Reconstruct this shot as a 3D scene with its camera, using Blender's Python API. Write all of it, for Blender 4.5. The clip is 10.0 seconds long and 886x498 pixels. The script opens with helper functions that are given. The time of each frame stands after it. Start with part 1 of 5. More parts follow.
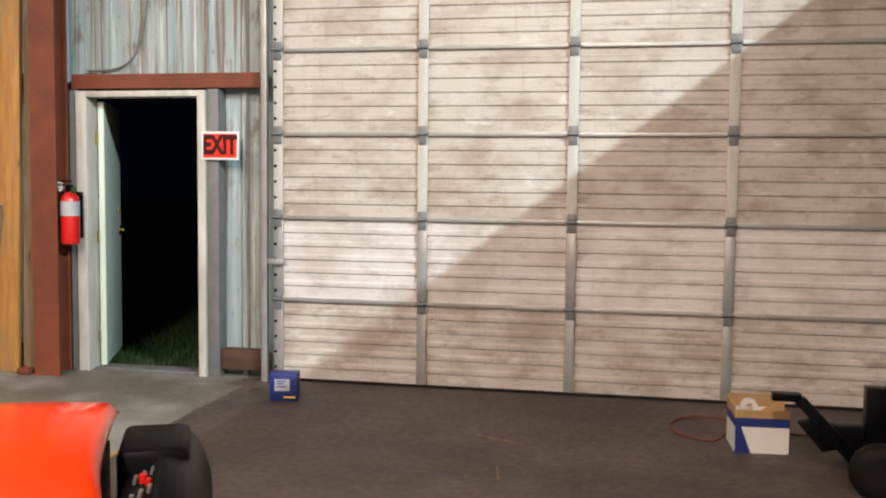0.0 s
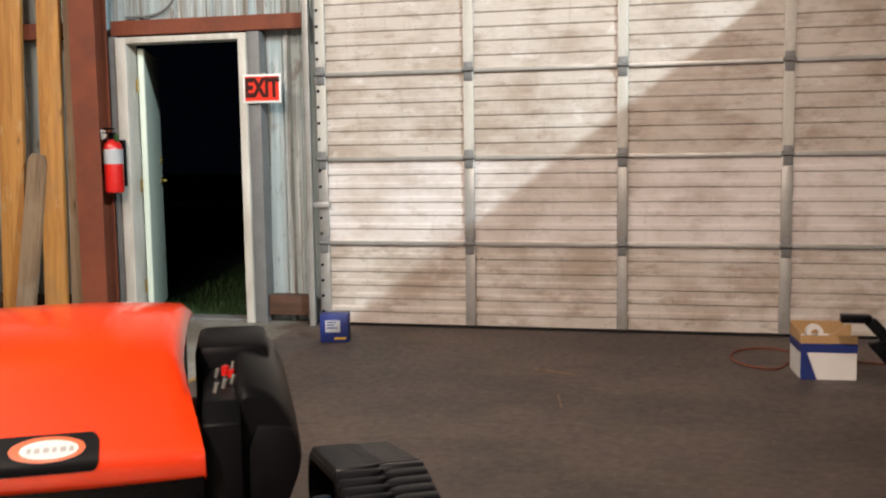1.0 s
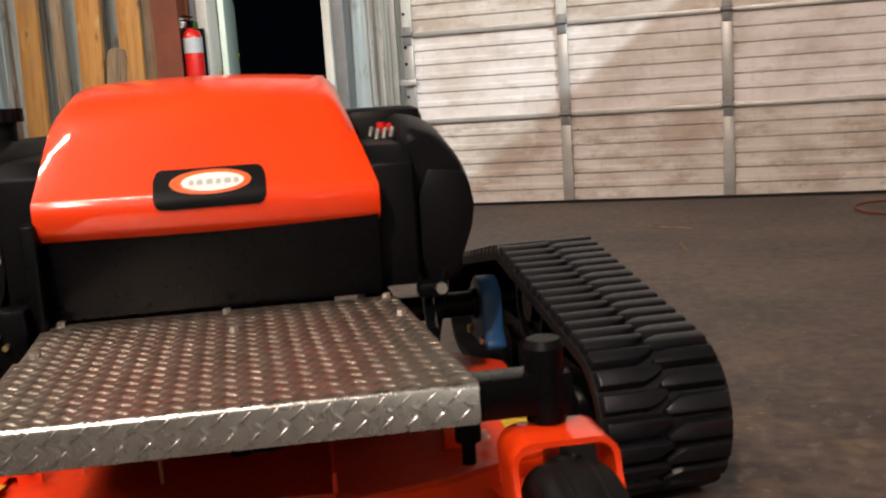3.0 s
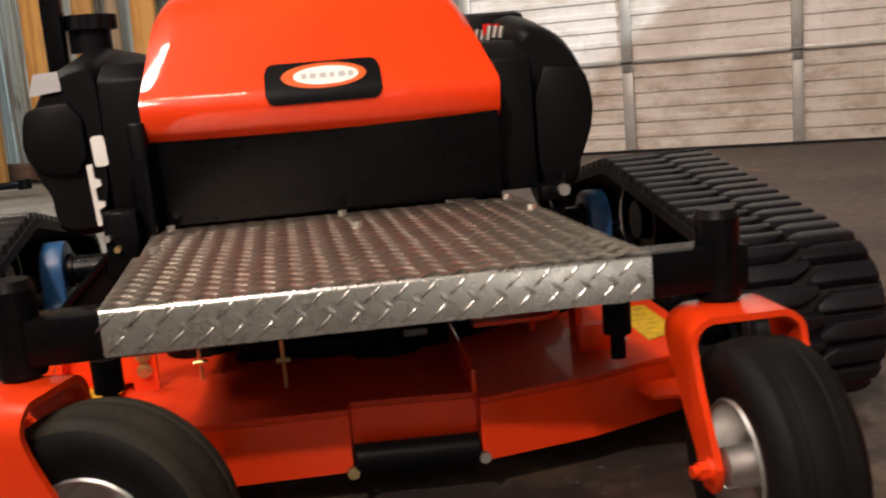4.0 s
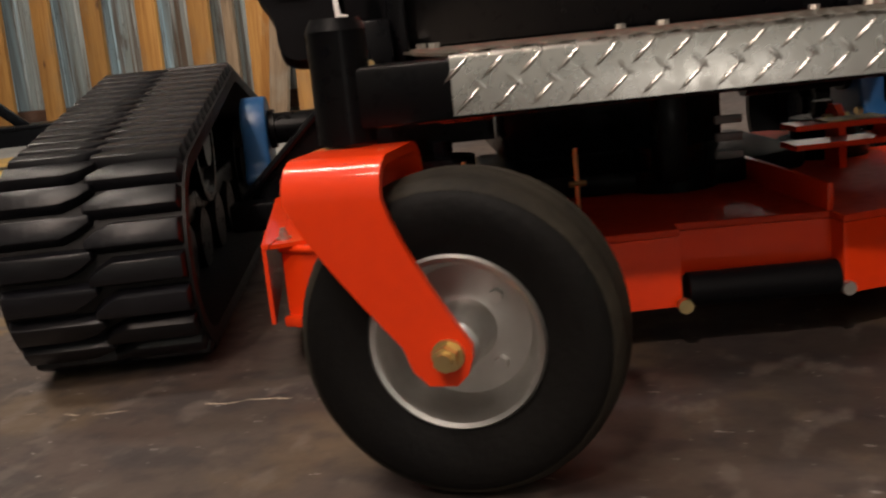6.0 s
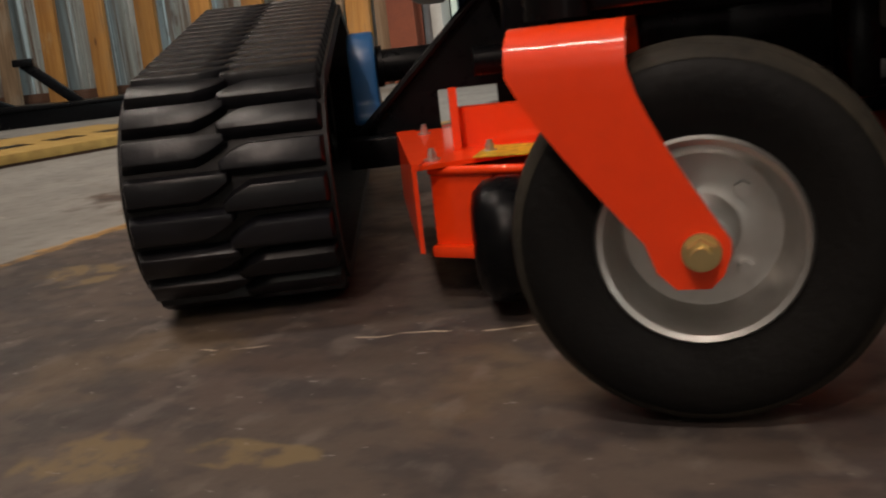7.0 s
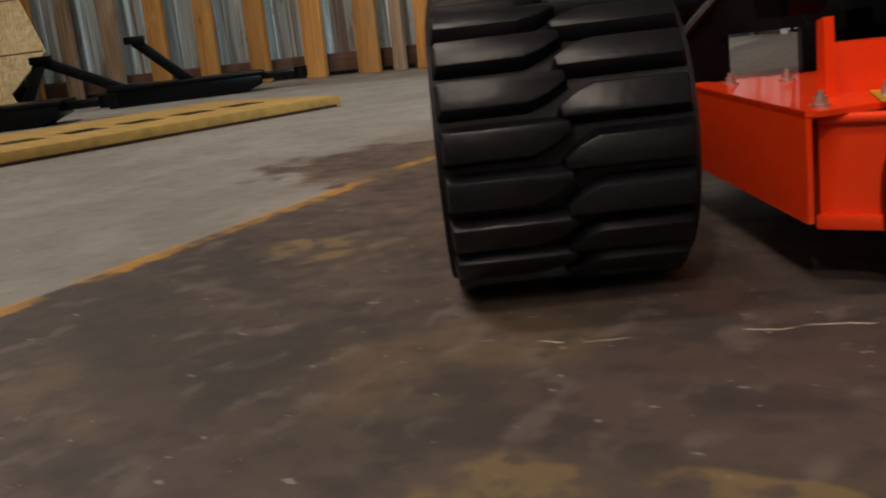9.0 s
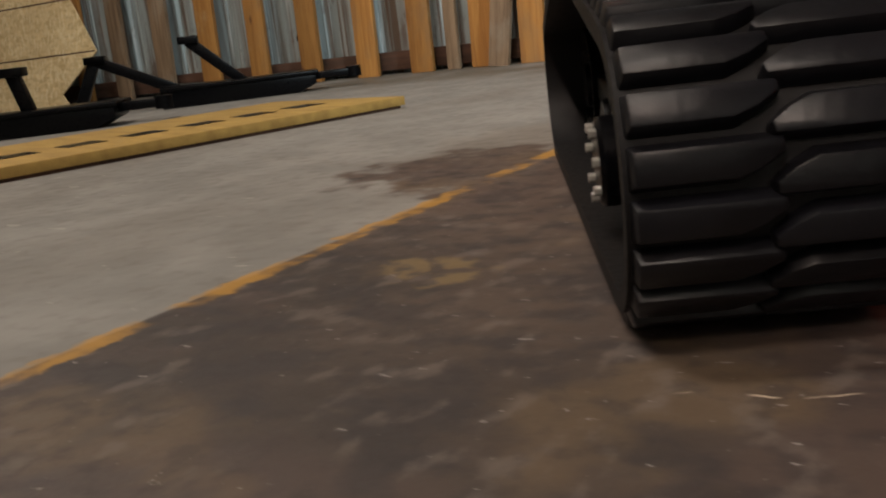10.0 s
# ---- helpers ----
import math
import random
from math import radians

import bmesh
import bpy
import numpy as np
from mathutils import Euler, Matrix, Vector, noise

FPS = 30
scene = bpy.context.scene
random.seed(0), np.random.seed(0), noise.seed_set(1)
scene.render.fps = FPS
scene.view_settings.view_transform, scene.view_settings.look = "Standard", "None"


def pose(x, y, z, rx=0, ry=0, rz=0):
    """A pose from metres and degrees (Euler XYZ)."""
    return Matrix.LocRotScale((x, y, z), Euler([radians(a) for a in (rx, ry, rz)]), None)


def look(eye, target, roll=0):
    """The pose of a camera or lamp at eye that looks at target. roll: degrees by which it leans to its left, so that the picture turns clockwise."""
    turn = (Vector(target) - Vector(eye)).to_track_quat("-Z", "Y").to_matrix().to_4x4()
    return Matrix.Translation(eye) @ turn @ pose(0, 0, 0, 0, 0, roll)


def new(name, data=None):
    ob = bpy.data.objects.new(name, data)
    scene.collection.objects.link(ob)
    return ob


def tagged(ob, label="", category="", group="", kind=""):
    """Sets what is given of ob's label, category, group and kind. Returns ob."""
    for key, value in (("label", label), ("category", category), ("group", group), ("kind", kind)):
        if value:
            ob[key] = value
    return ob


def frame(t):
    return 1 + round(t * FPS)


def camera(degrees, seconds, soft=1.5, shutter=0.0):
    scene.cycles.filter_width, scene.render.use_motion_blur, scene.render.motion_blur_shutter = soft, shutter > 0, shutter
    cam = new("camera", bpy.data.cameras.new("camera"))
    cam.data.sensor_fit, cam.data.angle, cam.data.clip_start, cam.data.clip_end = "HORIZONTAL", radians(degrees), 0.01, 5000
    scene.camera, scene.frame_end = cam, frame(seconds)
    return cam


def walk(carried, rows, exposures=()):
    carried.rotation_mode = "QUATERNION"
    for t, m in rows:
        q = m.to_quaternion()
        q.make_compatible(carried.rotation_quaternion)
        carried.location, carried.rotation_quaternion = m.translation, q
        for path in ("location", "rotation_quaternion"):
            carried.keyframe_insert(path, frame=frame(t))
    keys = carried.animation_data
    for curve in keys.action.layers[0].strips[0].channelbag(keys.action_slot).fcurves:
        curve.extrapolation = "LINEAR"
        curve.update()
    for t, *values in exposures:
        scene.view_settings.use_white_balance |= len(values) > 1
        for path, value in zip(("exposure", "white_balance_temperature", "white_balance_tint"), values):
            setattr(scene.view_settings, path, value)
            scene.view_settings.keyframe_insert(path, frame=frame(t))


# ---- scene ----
cam = camera(48.9, 10.0, soft=2.0, shutter=0.4)
PATH = [
    (0, (0.074, -0.083, 1.510), (-0.320, 1.872, 1.367), 0.6),
    (0.5, (0.012, -0.058, 1.413), (-0.413, 1.889, 1.238), -0.2),
    (1, (-0.090, -0.030, 1.274), (-0.538, 1.909, 1.072), -0.8),
    (1.5, (-0.158, -0.013, 1.145), (-0.636, 1.915, 0.911), -1.7),
    (2, (-0.246, 0.024, 1.014), (-0.748, 1.942, 0.752), -2.4),
    (3.5, (-0.493, 0.073, 0.721), (-1.089, 1.952, 0.382), -4.3),
    (4, (-0.597, 0.088, 0.656), (-1.229, 1.952, 0.295), -4.8),
    (4.5, (-0.702, 0.109, 0.595), (-1.373, 1.955, 0.216), -5.1),
    (5, (-0.811, 0.126, 0.532), (-1.508, 1.960, 0.141), -5.3),
    (5.5, (-0.912, 0.146, 0.475), (-1.644, 1.962, 0.070), -5.5),
    (7, (-1.205, 0.190, 0.336), (-2.037, 1.955, -0.101), -6.4),
    (7.5, (-1.304, 0.208, 0.310), (-2.169, 1.955, -0.137), -6.7),
    (8, (-1.402, 0.226, 0.298), (-2.299, 1.955, -0.153), -6.7),
    (8.5, (-1.497, 0.246, 0.294), (-2.426, 1.959, -0.157), -6.7),
    (9, (-1.587, 0.263, 0.300), (-2.544, 1.960, -0.148), -6.7),
    (9.5, (-1.678, 0.289, 0.303), (-2.663, 1.972, -0.139), -6.0),
    (10, (-1.758, 0.317, 0.317), (-2.780, 1.978, -0.126), -6.9),
]
walk(cam, [(t, look(eye, aim, roll)) for t, eye, aim, roll in PATH],
     exposures=((0, 0.0), (2, -0.02), (4, 0.05), (5.5, -0.06), (7.0, -0.48), (9.0, -0.53), (10.0, -0.46)))

# ---- world and light ----
world = bpy.data.worlds.new("night")
scene.world = world
world.use_nodes = True
world.node_tree.nodes["Background"].inputs[0].default_value = (0.006, 0.008, 0.015, 1)
world.node_tree.nodes["Background"].inputs[1].default_value = 0.12


def lamp(name, eye, target, power, size, size_y, colour):
    data = bpy.data.lights.new(name, "AREA")
    data.shape, data.size, data.size_y, data.energy, data.color = "RECTANGLE", size, size_y, power, colour
    ob = new(name, data)
    ob.matrix_world = look(eye, target)
    return ob


WARM = (1.0, 0.86, 0.74)
COOL = (0.80, 0.95, 1.0)
lamp("tube_light_near", (-1.65, -1.6, 5.6), (-1.6, 1.4, 0.3), 190, 2.6, 0.25, WARM)
lamp("tube_light_high", (-4.2, 1.0, 6.2), (-3.7, 1.1, 0), 200, 0.25, 2.0, WARM)
# unseen fill lamp, added so the south wall bounces light onto the mower's front
lamp("back_fill_light", (0.6, -4.2, 4.4), (1.0, -6.0, 1.2), 235, 2.4, 0.25, WARM)
lamp("tube_light_left", (-6.9, 2.9, 4.8), (-7.1, 4.0, 0), 150, 2.4, 0.25, WARM)
# unseen spot added to brighten the door's shaded part, cone kept off the mower
wash = bpy.data.lights.new("door_fill_light", "SPOT")
wash.energy, wash.color, wash.spot_size, wash.spot_blend, wash.shadow_soft_size = 2300, (1.0, 0.78, 0.66), radians(48), 0.8, 0.15
new("door_fill_light", wash).matrix_world = look((-0.8, -4.5, 5.5), (-1.5, 6.75, 0.45))
flood = bpy.data.lights.new("flood_light", "SPOT")
flood.energy, flood.color, flood.spot_size, flood.spot_blend, flood.shadow_soft_size = 6200, COOL, radians(43), 1.0, 0.025
new("flood_light", flood).matrix_world = look((6.2, -1.8, 6.55), (-2.5, 6.7, 0.55))
# unseen low lamp, added to make the glare on the step's front edge
lamp("step_glare_light", (1.30, -1.75, 0.36), (-1.1, 1.2, 0.4), 3.2, 0.13, 0.10, (1.0, 0.93, 0.84))

# ---- materials ----


def material(name, colour, rough=0.6, metal=0.0, other=None, scale=8.0, amount=0.6, bump=0.15, fine=60.0,
             stretch=(1, 1, 1), coat=0.0, per_object=0.0, specular=0.5):
    """Principled surface: two noise scales mix two colours, a fine one gives relief."""
    m = bpy.data.materials.new(name)
    m.use_nodes = True
    nt = m.node_tree
    n, l = nt.nodes, nt.links
    b = n["Principled BSDF"]
    b.inputs["Metallic"].default_value = metal
    b.inputs["Coat Weight"].default_value = coat
    b.inputs["Coat Roughness"].default_value = 0.07
    b.inputs["Specular IOR Level"].default_value = specular
    tc = n.new("ShaderNodeTexCoord")
    mp = n.new("ShaderNodeMapping")
    mp.inputs["Scale"].default_value = stretch
    l.new(tc.outputs["Object"], mp.inputs["Vector"])
    big = n.new("ShaderNodeTexNoise")
    big.inputs["Scale"].default_value, big.inputs["Detail"].default_value = scale, 6
    small = n.new("ShaderNodeTexNoise")
    small.inputs["Scale"].default_value, small.inputs["Detail"].default_value = fine, 5
    for t in (big, small):
        l.new(mp.outputs["Vector"], t.inputs["Vector"])
    other = other or tuple(c * 0.6 for c in colour)
    ramp = n.new("ShaderNodeValToRGB")
    ramp.color_ramp.elements[0].position, ramp.color_ramp.elements[1].position = 0.35, 0.68
    ramp.color_ramp.elements[0].color, ramp.color_ramp.elements[1].color = (0, 0, 0, 1), (1, 1, 1, 1)
    mixv = n.new("ShaderNodeMath")
    mixv.operation = "MULTIPLY_ADD"
    mixv.inputs[1].default_value, mixv.inputs[2].default_value = 0.35, 0.0
    l.new(small.outputs["Fac"], mixv.inputs[0])
    add = n.new("ShaderNodeMath")
    add.operation = "MULTIPLY_ADD"
    add.inputs[1].default_value = 0.75
    l.new(big.outputs["Fac"], add.inputs[0])
    l.new(mixv.outputs[0], add.inputs[2])
    l.new(add.outputs[0], ramp.inputs["Fac"])
    fac = n.new("ShaderNodeMath")
    fac.operation = "MULTIPLY"
    fac.inputs[1].default_value = amount
    l.new(ramp.outputs["Color"], fac.inputs[0])
    mix = n.new("ShaderNodeMix")
    mix.data_type = "RGBA"
    mix.inputs["A"].default_value, mix.inputs["B"].default_value = (*colour, 1), (*other, 1)
    l.new(fac.outputs[0], mix.inputs["Factor"])
    out = mix.outputs["Result"]
    if per_object:
        info = n.new("ShaderNodeObjectInfo")
        hsv = n.new("ShaderNodeHueSaturation")
        mr = n.new("ShaderNodeMapRange")
        mr.inputs["To Min"].default_value, mr.inputs["To Max"].default_value = 1 - per_object, 1 + per_object
        l.new(info.outputs["Random"], mr.inputs["Value"])
        l.new(mr.outputs["Result"], hsv.inputs["Value"])
        l.new(out, hsv.inputs["Color"])
        out = hsv.outputs["Color"]
    l.new(out, b.inputs["Base Color"])
    rr = n.new("ShaderNodeMapRange")
    rr.inputs["To Min"].default_value, rr.inputs["To Max"].default_value = max(0.03, rough - 0.12), min(1, rough + 0.12)
    l.new(small.outputs["Fac"], rr.inputs["Value"])
    l.new(rr.outputs["Result"], b.inputs["Roughness"])
    if bump:
        bp = n.new("ShaderNodeBump")
        bp.inputs["Strength"].default_value, bp.inputs["Distance"].default_value = bump, 0.004
        l.new(small.outputs["Fac"], bp.inputs["Height"])
        l.new(bp.outputs["Normal"], b.inputs["Normal"])
    return m


ORANGE = material("orange_paint", (0.88, 0.052, 0.005), 0.42, other=(0.76, 0.040, 0.004), scale=3, amount=0.5, bump=0.01, coat=0.7, specular=0.15)
DECK_ORANGE = material("dusty_orange_paint", (0.74, 0.040, 0.004), 0.50, other=(0.50, 0.034, 0.008), scale=5, amount=0.7, bump=0.03, coat=0.15, specular=0.2)
BLACK_PAINT = material("black_paint", (0.002, 0.002, 0.003), 0.30, other=(0.004, 0.004, 0.004), bump=0.03, specular=0.10)
PLASTIC = material("black_plastic", (0.0032, 0.0032, 0.004), 0.42, other=(0.006, 0.006, 0.007), bump=0.10, fine=380, specular=0.09)
RUBBER = material("rubber", (0.006, 0.006, 0.007), 0.55, other=(0.012, 0.011, 0.011), scale=10, bump=0.2, fine=90, specular=0.2)
LUG = material("lug_rubber", (0.0048, 0.0048, 0.0065), 0.37, other=(0.009, 0.009, 0.012), scale=14, bump=0.22, fine=90, per_object=0.3, specular=0.32)
TREAD = material("dusty_tread", (0.012, 0.011, 0.010), 0.65, other=(0.042, 0.036, 0.026), scale=9, amount=0.8, bump=0.3, fine=110, specular=0.14)
TYRE = material("tyre_rubber", (0.004, 0.004, 0.0045), 0.6, other=(0.009, 0.008, 0.007), scale=6, amount=0.7, bump=0.25, fine=110, specular=0.14)
ALU = material("aluminium", (0.60, 0.58, 0.55), 0.28, 1.0, other=(0.5, 0.47, 0.43), scale=18, amount=0.5, bump=0.04)
WORN_ALU = material("worn_aluminium", (0.42, 0.385, 0.34), 0.42, 1.0, other=(0.28, 0.24, 0.19), scale=14, amount=0.7, bump=0.05)
STEEL = material("zinc_steel", (0.80, 0.78, 0.73), 0.34, 0.9, bump=0.03)
GOLD = material("yellow_zinc", (0.85, 0.66, 0.32), 0.36, 1.0, bump=0.03)
RIM = material("silver_rim", (0.66, 0.65, 0.63), 0.40, 1.0, other=(0.5, 0.49, 0.47), bump=0.04)
BLUE = material("blue_paint", (0.014, 0.085, 0.23), 0.4, other=(0.010, 0.055, 0.15), bump=0.08)
WHITE = material("white_decal", (0.8, 0.8, 0.78), 0.4, other=(0.7, 0.7, 0.68), bump=0)
GREY_DECAL = material("grey_decal", (0.45, 0.46, 0.48), 0.35, other=(0.35, 0.35, 0.36), bump=0)
YELLOW_DECAL = material("yellow_decal", (0.78, 0.50, 0.02), 0.4, other=(0.22, 0.14, 0.02), scale=90, amount=0.8, bump=0)
RED = material("red_paint", (0.62, 0.015, 0.012), 0.3, other=(0.5, 0.012, 0.01), bump=0.02, coat=0.3)
IRON_RED = material("red_oxide", (0.20, 0.048, 0.018), 0.65, other=(0.075, 0.020, 0.013), scale=5, bump=0.2)
BASEWOOD = material("dark_timber", (0.10, 0.045, 0.025), 0.75, other=(0.04, 0.02, 0.012), scale=4, amount=0.8, bump=0.3, stretch=(0.8, 9, 9))
JAMB = material("white_trim", (0.62, 0.60, 0.55), 0.5, other=(0.36, 0.33, 0.28), scale=5, amount=0.7, bump=0.15, stretch=(3, 3, 0.6))
GREYTRIM = material("grey_trim", (0.20, 0.20, 0.20), 0.55, 0.2, other=(0.12, 0.12, 0.12), bump=0.1)
LEAF = material("door_paint", (0.62, 0.70, 0.60), 0.4, other=(0.5, 0.57, 0.49), scale=2, bump=0.04)
GALV = material("galvanised", (0.46, 0.46, 0.45), 0.42, 0.45, other=(0.30, 0.28, 0.25), scale=6, amount=0.7, bump=0.1)
GRASS = material("grass", (0.022, 0.06, 0.010), 0.7, other=(0.012, 0.03, 0.006), scale=30, bump=0.2)
CEIL = material("ceiling_sheet", (0.42, 0.40, 0.36), 0.7, other=(0.3, 0.28, 0.25), bump=0.1)
BOX_WHITE = material("white_card", (0.72, 0.70, 0.68), 0.6, other=(0.6, 0.57, 0.53), bump=0.05)
BOX_BLUE = material("blue_card", (0.009, 0.026, 0.17), 0.45, other=(0.007, 0.017, 0.10), bump=0.03)
CARD = material("brown_card", (0.45, 0.27, 0.12), 0.75, other=(0.33, 0.19, 0.08), bump=0.1)
BRASS = material("brass", (0.8, 0.55, 0.15), 0.25, 1.0, bump=0)
YPLANK = material("yellow_board", (0.50, 0.33, 0.09), 0.6, other=(0.30, 0.18, 0.05), scale=5, amount=0.8, bump=0.2, stretch=(4, 0.6, 4))


def layered(name, base, layers, rough, bump, bump_scale=60.0, bump_stretch=(1, 1, 1), metal=0.0, per_object=0.0, world_space=False):
    """Base colour under noise or cell layers: (kind, scale, stretch, low, high, amount, colour)."""
    m = bpy.data.materials.new(name)
    m.use_nodes = True
    n, l = m.node_tree.nodes, m.node_tree.links
    b = n["Principled BSDF"]
    b.inputs["Metallic"].default_value = metal
    b.inputs["Roughness"].default_value = rough
    if world_space:
        at = n.new("ShaderNodeNewGeometry").outputs["Position"]
    else:
        at = n.new("ShaderNodeTexCoord").outputs["Object"]
    info = n.new("ShaderNodeObjectInfo")
    if per_object:
        shift = n.new("ShaderNodeVectorMath")
        shift.operation = "MULTIPLY_ADD"
        spread = n.new("ShaderNodeCombineXYZ")
        for k in range(3):
            l.new(info.outputs["Random"], spread.inputs[k])
        l.new(spread.outputs[0], shift.inputs[0])
        shift.inputs[1].default_value = (31.0, 17.0, 23.0)
        l.new(at, shift.inputs[2])
        at = shift.outputs[0]

    def field(kind, scale, stretch):
        mp = n.new("ShaderNodeMapping")
        mp.inputs["Scale"].default_value = stretch
        l.new(at, mp.inputs["Vector"])
        if kind == "cells":
            t = n.new("ShaderNodeTexVoronoi")
            t.inputs["Scale"].default_value = scale
            out = n.new("ShaderNodeSeparateColor")
            l.new(t.outputs["Color"], out.inputs[0])
            res = out.outputs[0]
        elif kind == "dots":
            t = n.new("ShaderNodeTexVoronoi")
            t.inputs["Scale"].default_value = scale
            res = t.outputs["Distance"]
        else:
            t = n.new("ShaderNodeTexNoise")
            t.inputs["Scale"].default_value, t.inputs["Detail"].default_value = scale, 8
            t.inputs["Roughness"].default_value = 0.6
            res = t.outputs["Fac"]
        l.new(mp.outputs["Vector"], t.inputs["Vector"])
        return res

    col = n.new("ShaderNodeRGB")
    col.outputs[0].default_value = (*base, 1)
    col = col.outputs[0]
    for kind, scale, stretch, low, high, amount, colour in layers:
        r = n.new("ShaderNodeMapRange")
        r.inputs["From Min"].default_value, r.inputs["From Max"].default_value = low, high
        r.inputs["To Max"].default_value = amount
        l.new(field(kind, scale, stretch), r.inputs["Value"])
        x = n.new("ShaderNodeMix")
        x.data_type = "RGBA"
        l.new(r.outputs["Result"], x.inputs["Factor"])
        l.new(col, x.inputs["A"])
        x.inputs["B"].default_value = (*colour, 1)
        col = x.outputs["Result"]
    if per_object:
        hsv = n.new("ShaderNodeHueSaturation")
        mr = n.new("ShaderNodeMapRange")
        mr.inputs["To Min"].default_value, mr.inputs["To Max"].default_value = 1 - per_object, 1 + per_object
        l.new(info.outputs["Random"], mr.inputs["Value"])
        l.new(mr.outputs["Result"], hsv.inputs["Value"])
        l.new(col, hsv.inputs["Color"])
        col = hsv.outputs["Color"]
    l.new(col, b.inputs["Base Color"])
    bp = n.new("ShaderNodeBump")
    bp.inputs["Strength"].default_value, bp.inputs["Distance"].default_value = bump, 0.004
    l.new(field("noise", bump_scale, bump_stretch), bp.inputs["Height"])
    l.new(bp.outputs["Normal"], b.inputs["Normal"])
    return m


GRAIN = (9, 9, 0.5)
WOOD = layered("new_board", (0.42, 0.20, 0.050), (("noise", 3.0, GRAIN, 0.42, 0.62, 0.8, (0.30, 0.125, 0.028)),
                                                  ("noise", 9.0, (7, 7, 0.35), 0.55, 0.70, 0.7, (0.20, 0.075, 0.018)),
                                                  ("noise", 1.6, (2, 2, 1.1), 0.52, 0.70, 0.65, (0.24, 0.15, 0.075)),
                                                  ("noise", 2.2, (3, 3, 1.4), 0.60, 0.72, 0.5, (0.50, 0.36, 0.18)),
                                                  ("dots", 3.2, (2.2, 2.2, 0.9), 0.14, 0.05, 0.9, (0.10, 0.04, 0.015))), 0.65, 0.3, 30, GRAIN, per_object=0.22)
OLDWOOD = layered("weathered_board", (0.22, 0.145, 0.085), (("noise", 3.0, GRAIN, 0.42, 0.62, 0.85, (0.12, 0.075, 0.042)),
                                                            ("noise", 9.0, (7, 7, 0.35), 0.55, 0.70, 0.7, (0.06, 0.035, 0.02)),
                                                            ("noise", 2.0, (2, 2, 1.0), 0.52, 0.68, 0.6, (0.27, 0.225, 0.17)),
                                                            ("dots", 3.0, (2.2, 2.2, 0.9), 0.13, 0.05, 0.9, (0.05, 0.025, 0.012))), 0.75, 0.4, 30, GRAIN, per_object=0.28)
OSB = layered("strand_board", (0.74, 0.57, 0.31), (("cells", 16.0, (1, 3, 2.6), 0.15, 0.95, 0.75, (0.50, 0.35, 0.16)),
                                                   ("cells", 23.0, (2.8, 3, 0.9), 0.45, 1.0, 0.75, (0.84, 0.72, 0.47)),
                                                   ("noise", 1.3, (1, 1, 1), 0.45, 0.65, 0.5, (0.44, 0.30, 0.13)),
                                                   ("noise", 30.0, (1, 1, 2.5), 0.60, 0.70, 0.7, (0.30, 0.19, 0.08))), 0.65, 0.3, 40)
SHEET = layered("weathered_sheet", (0.36, 0.43, 0.44), (("noise", 2.6, (5, 5, 0.18), 0.44, 0.62, 0.75, (0.25, 0.24, 0.22)),
                                                        ("noise", 3.4, (6, 6, 0.12), 0.52, 0.63, 0.85, (0.150, 0.095, 0.060)),
                                                        ("noise", 5.0, (6, 6, 0.25), 0.56, 0.66, 0.75, (0.60, 0.64, 0.64)),
                                                        ("noise", 2.4, (2.5, 2.5, 1.1), 0.58, 0.68, 0.7, (0.13, 0.085, 0.06)),
                                                        ("noise", 22.0, (1, 1, 0.5), 0.60, 0.72, 0.5, (0.10, 0.075, 0.06))), 0.55, 0.12, 12, (3, 3, 0.4), 0.1)


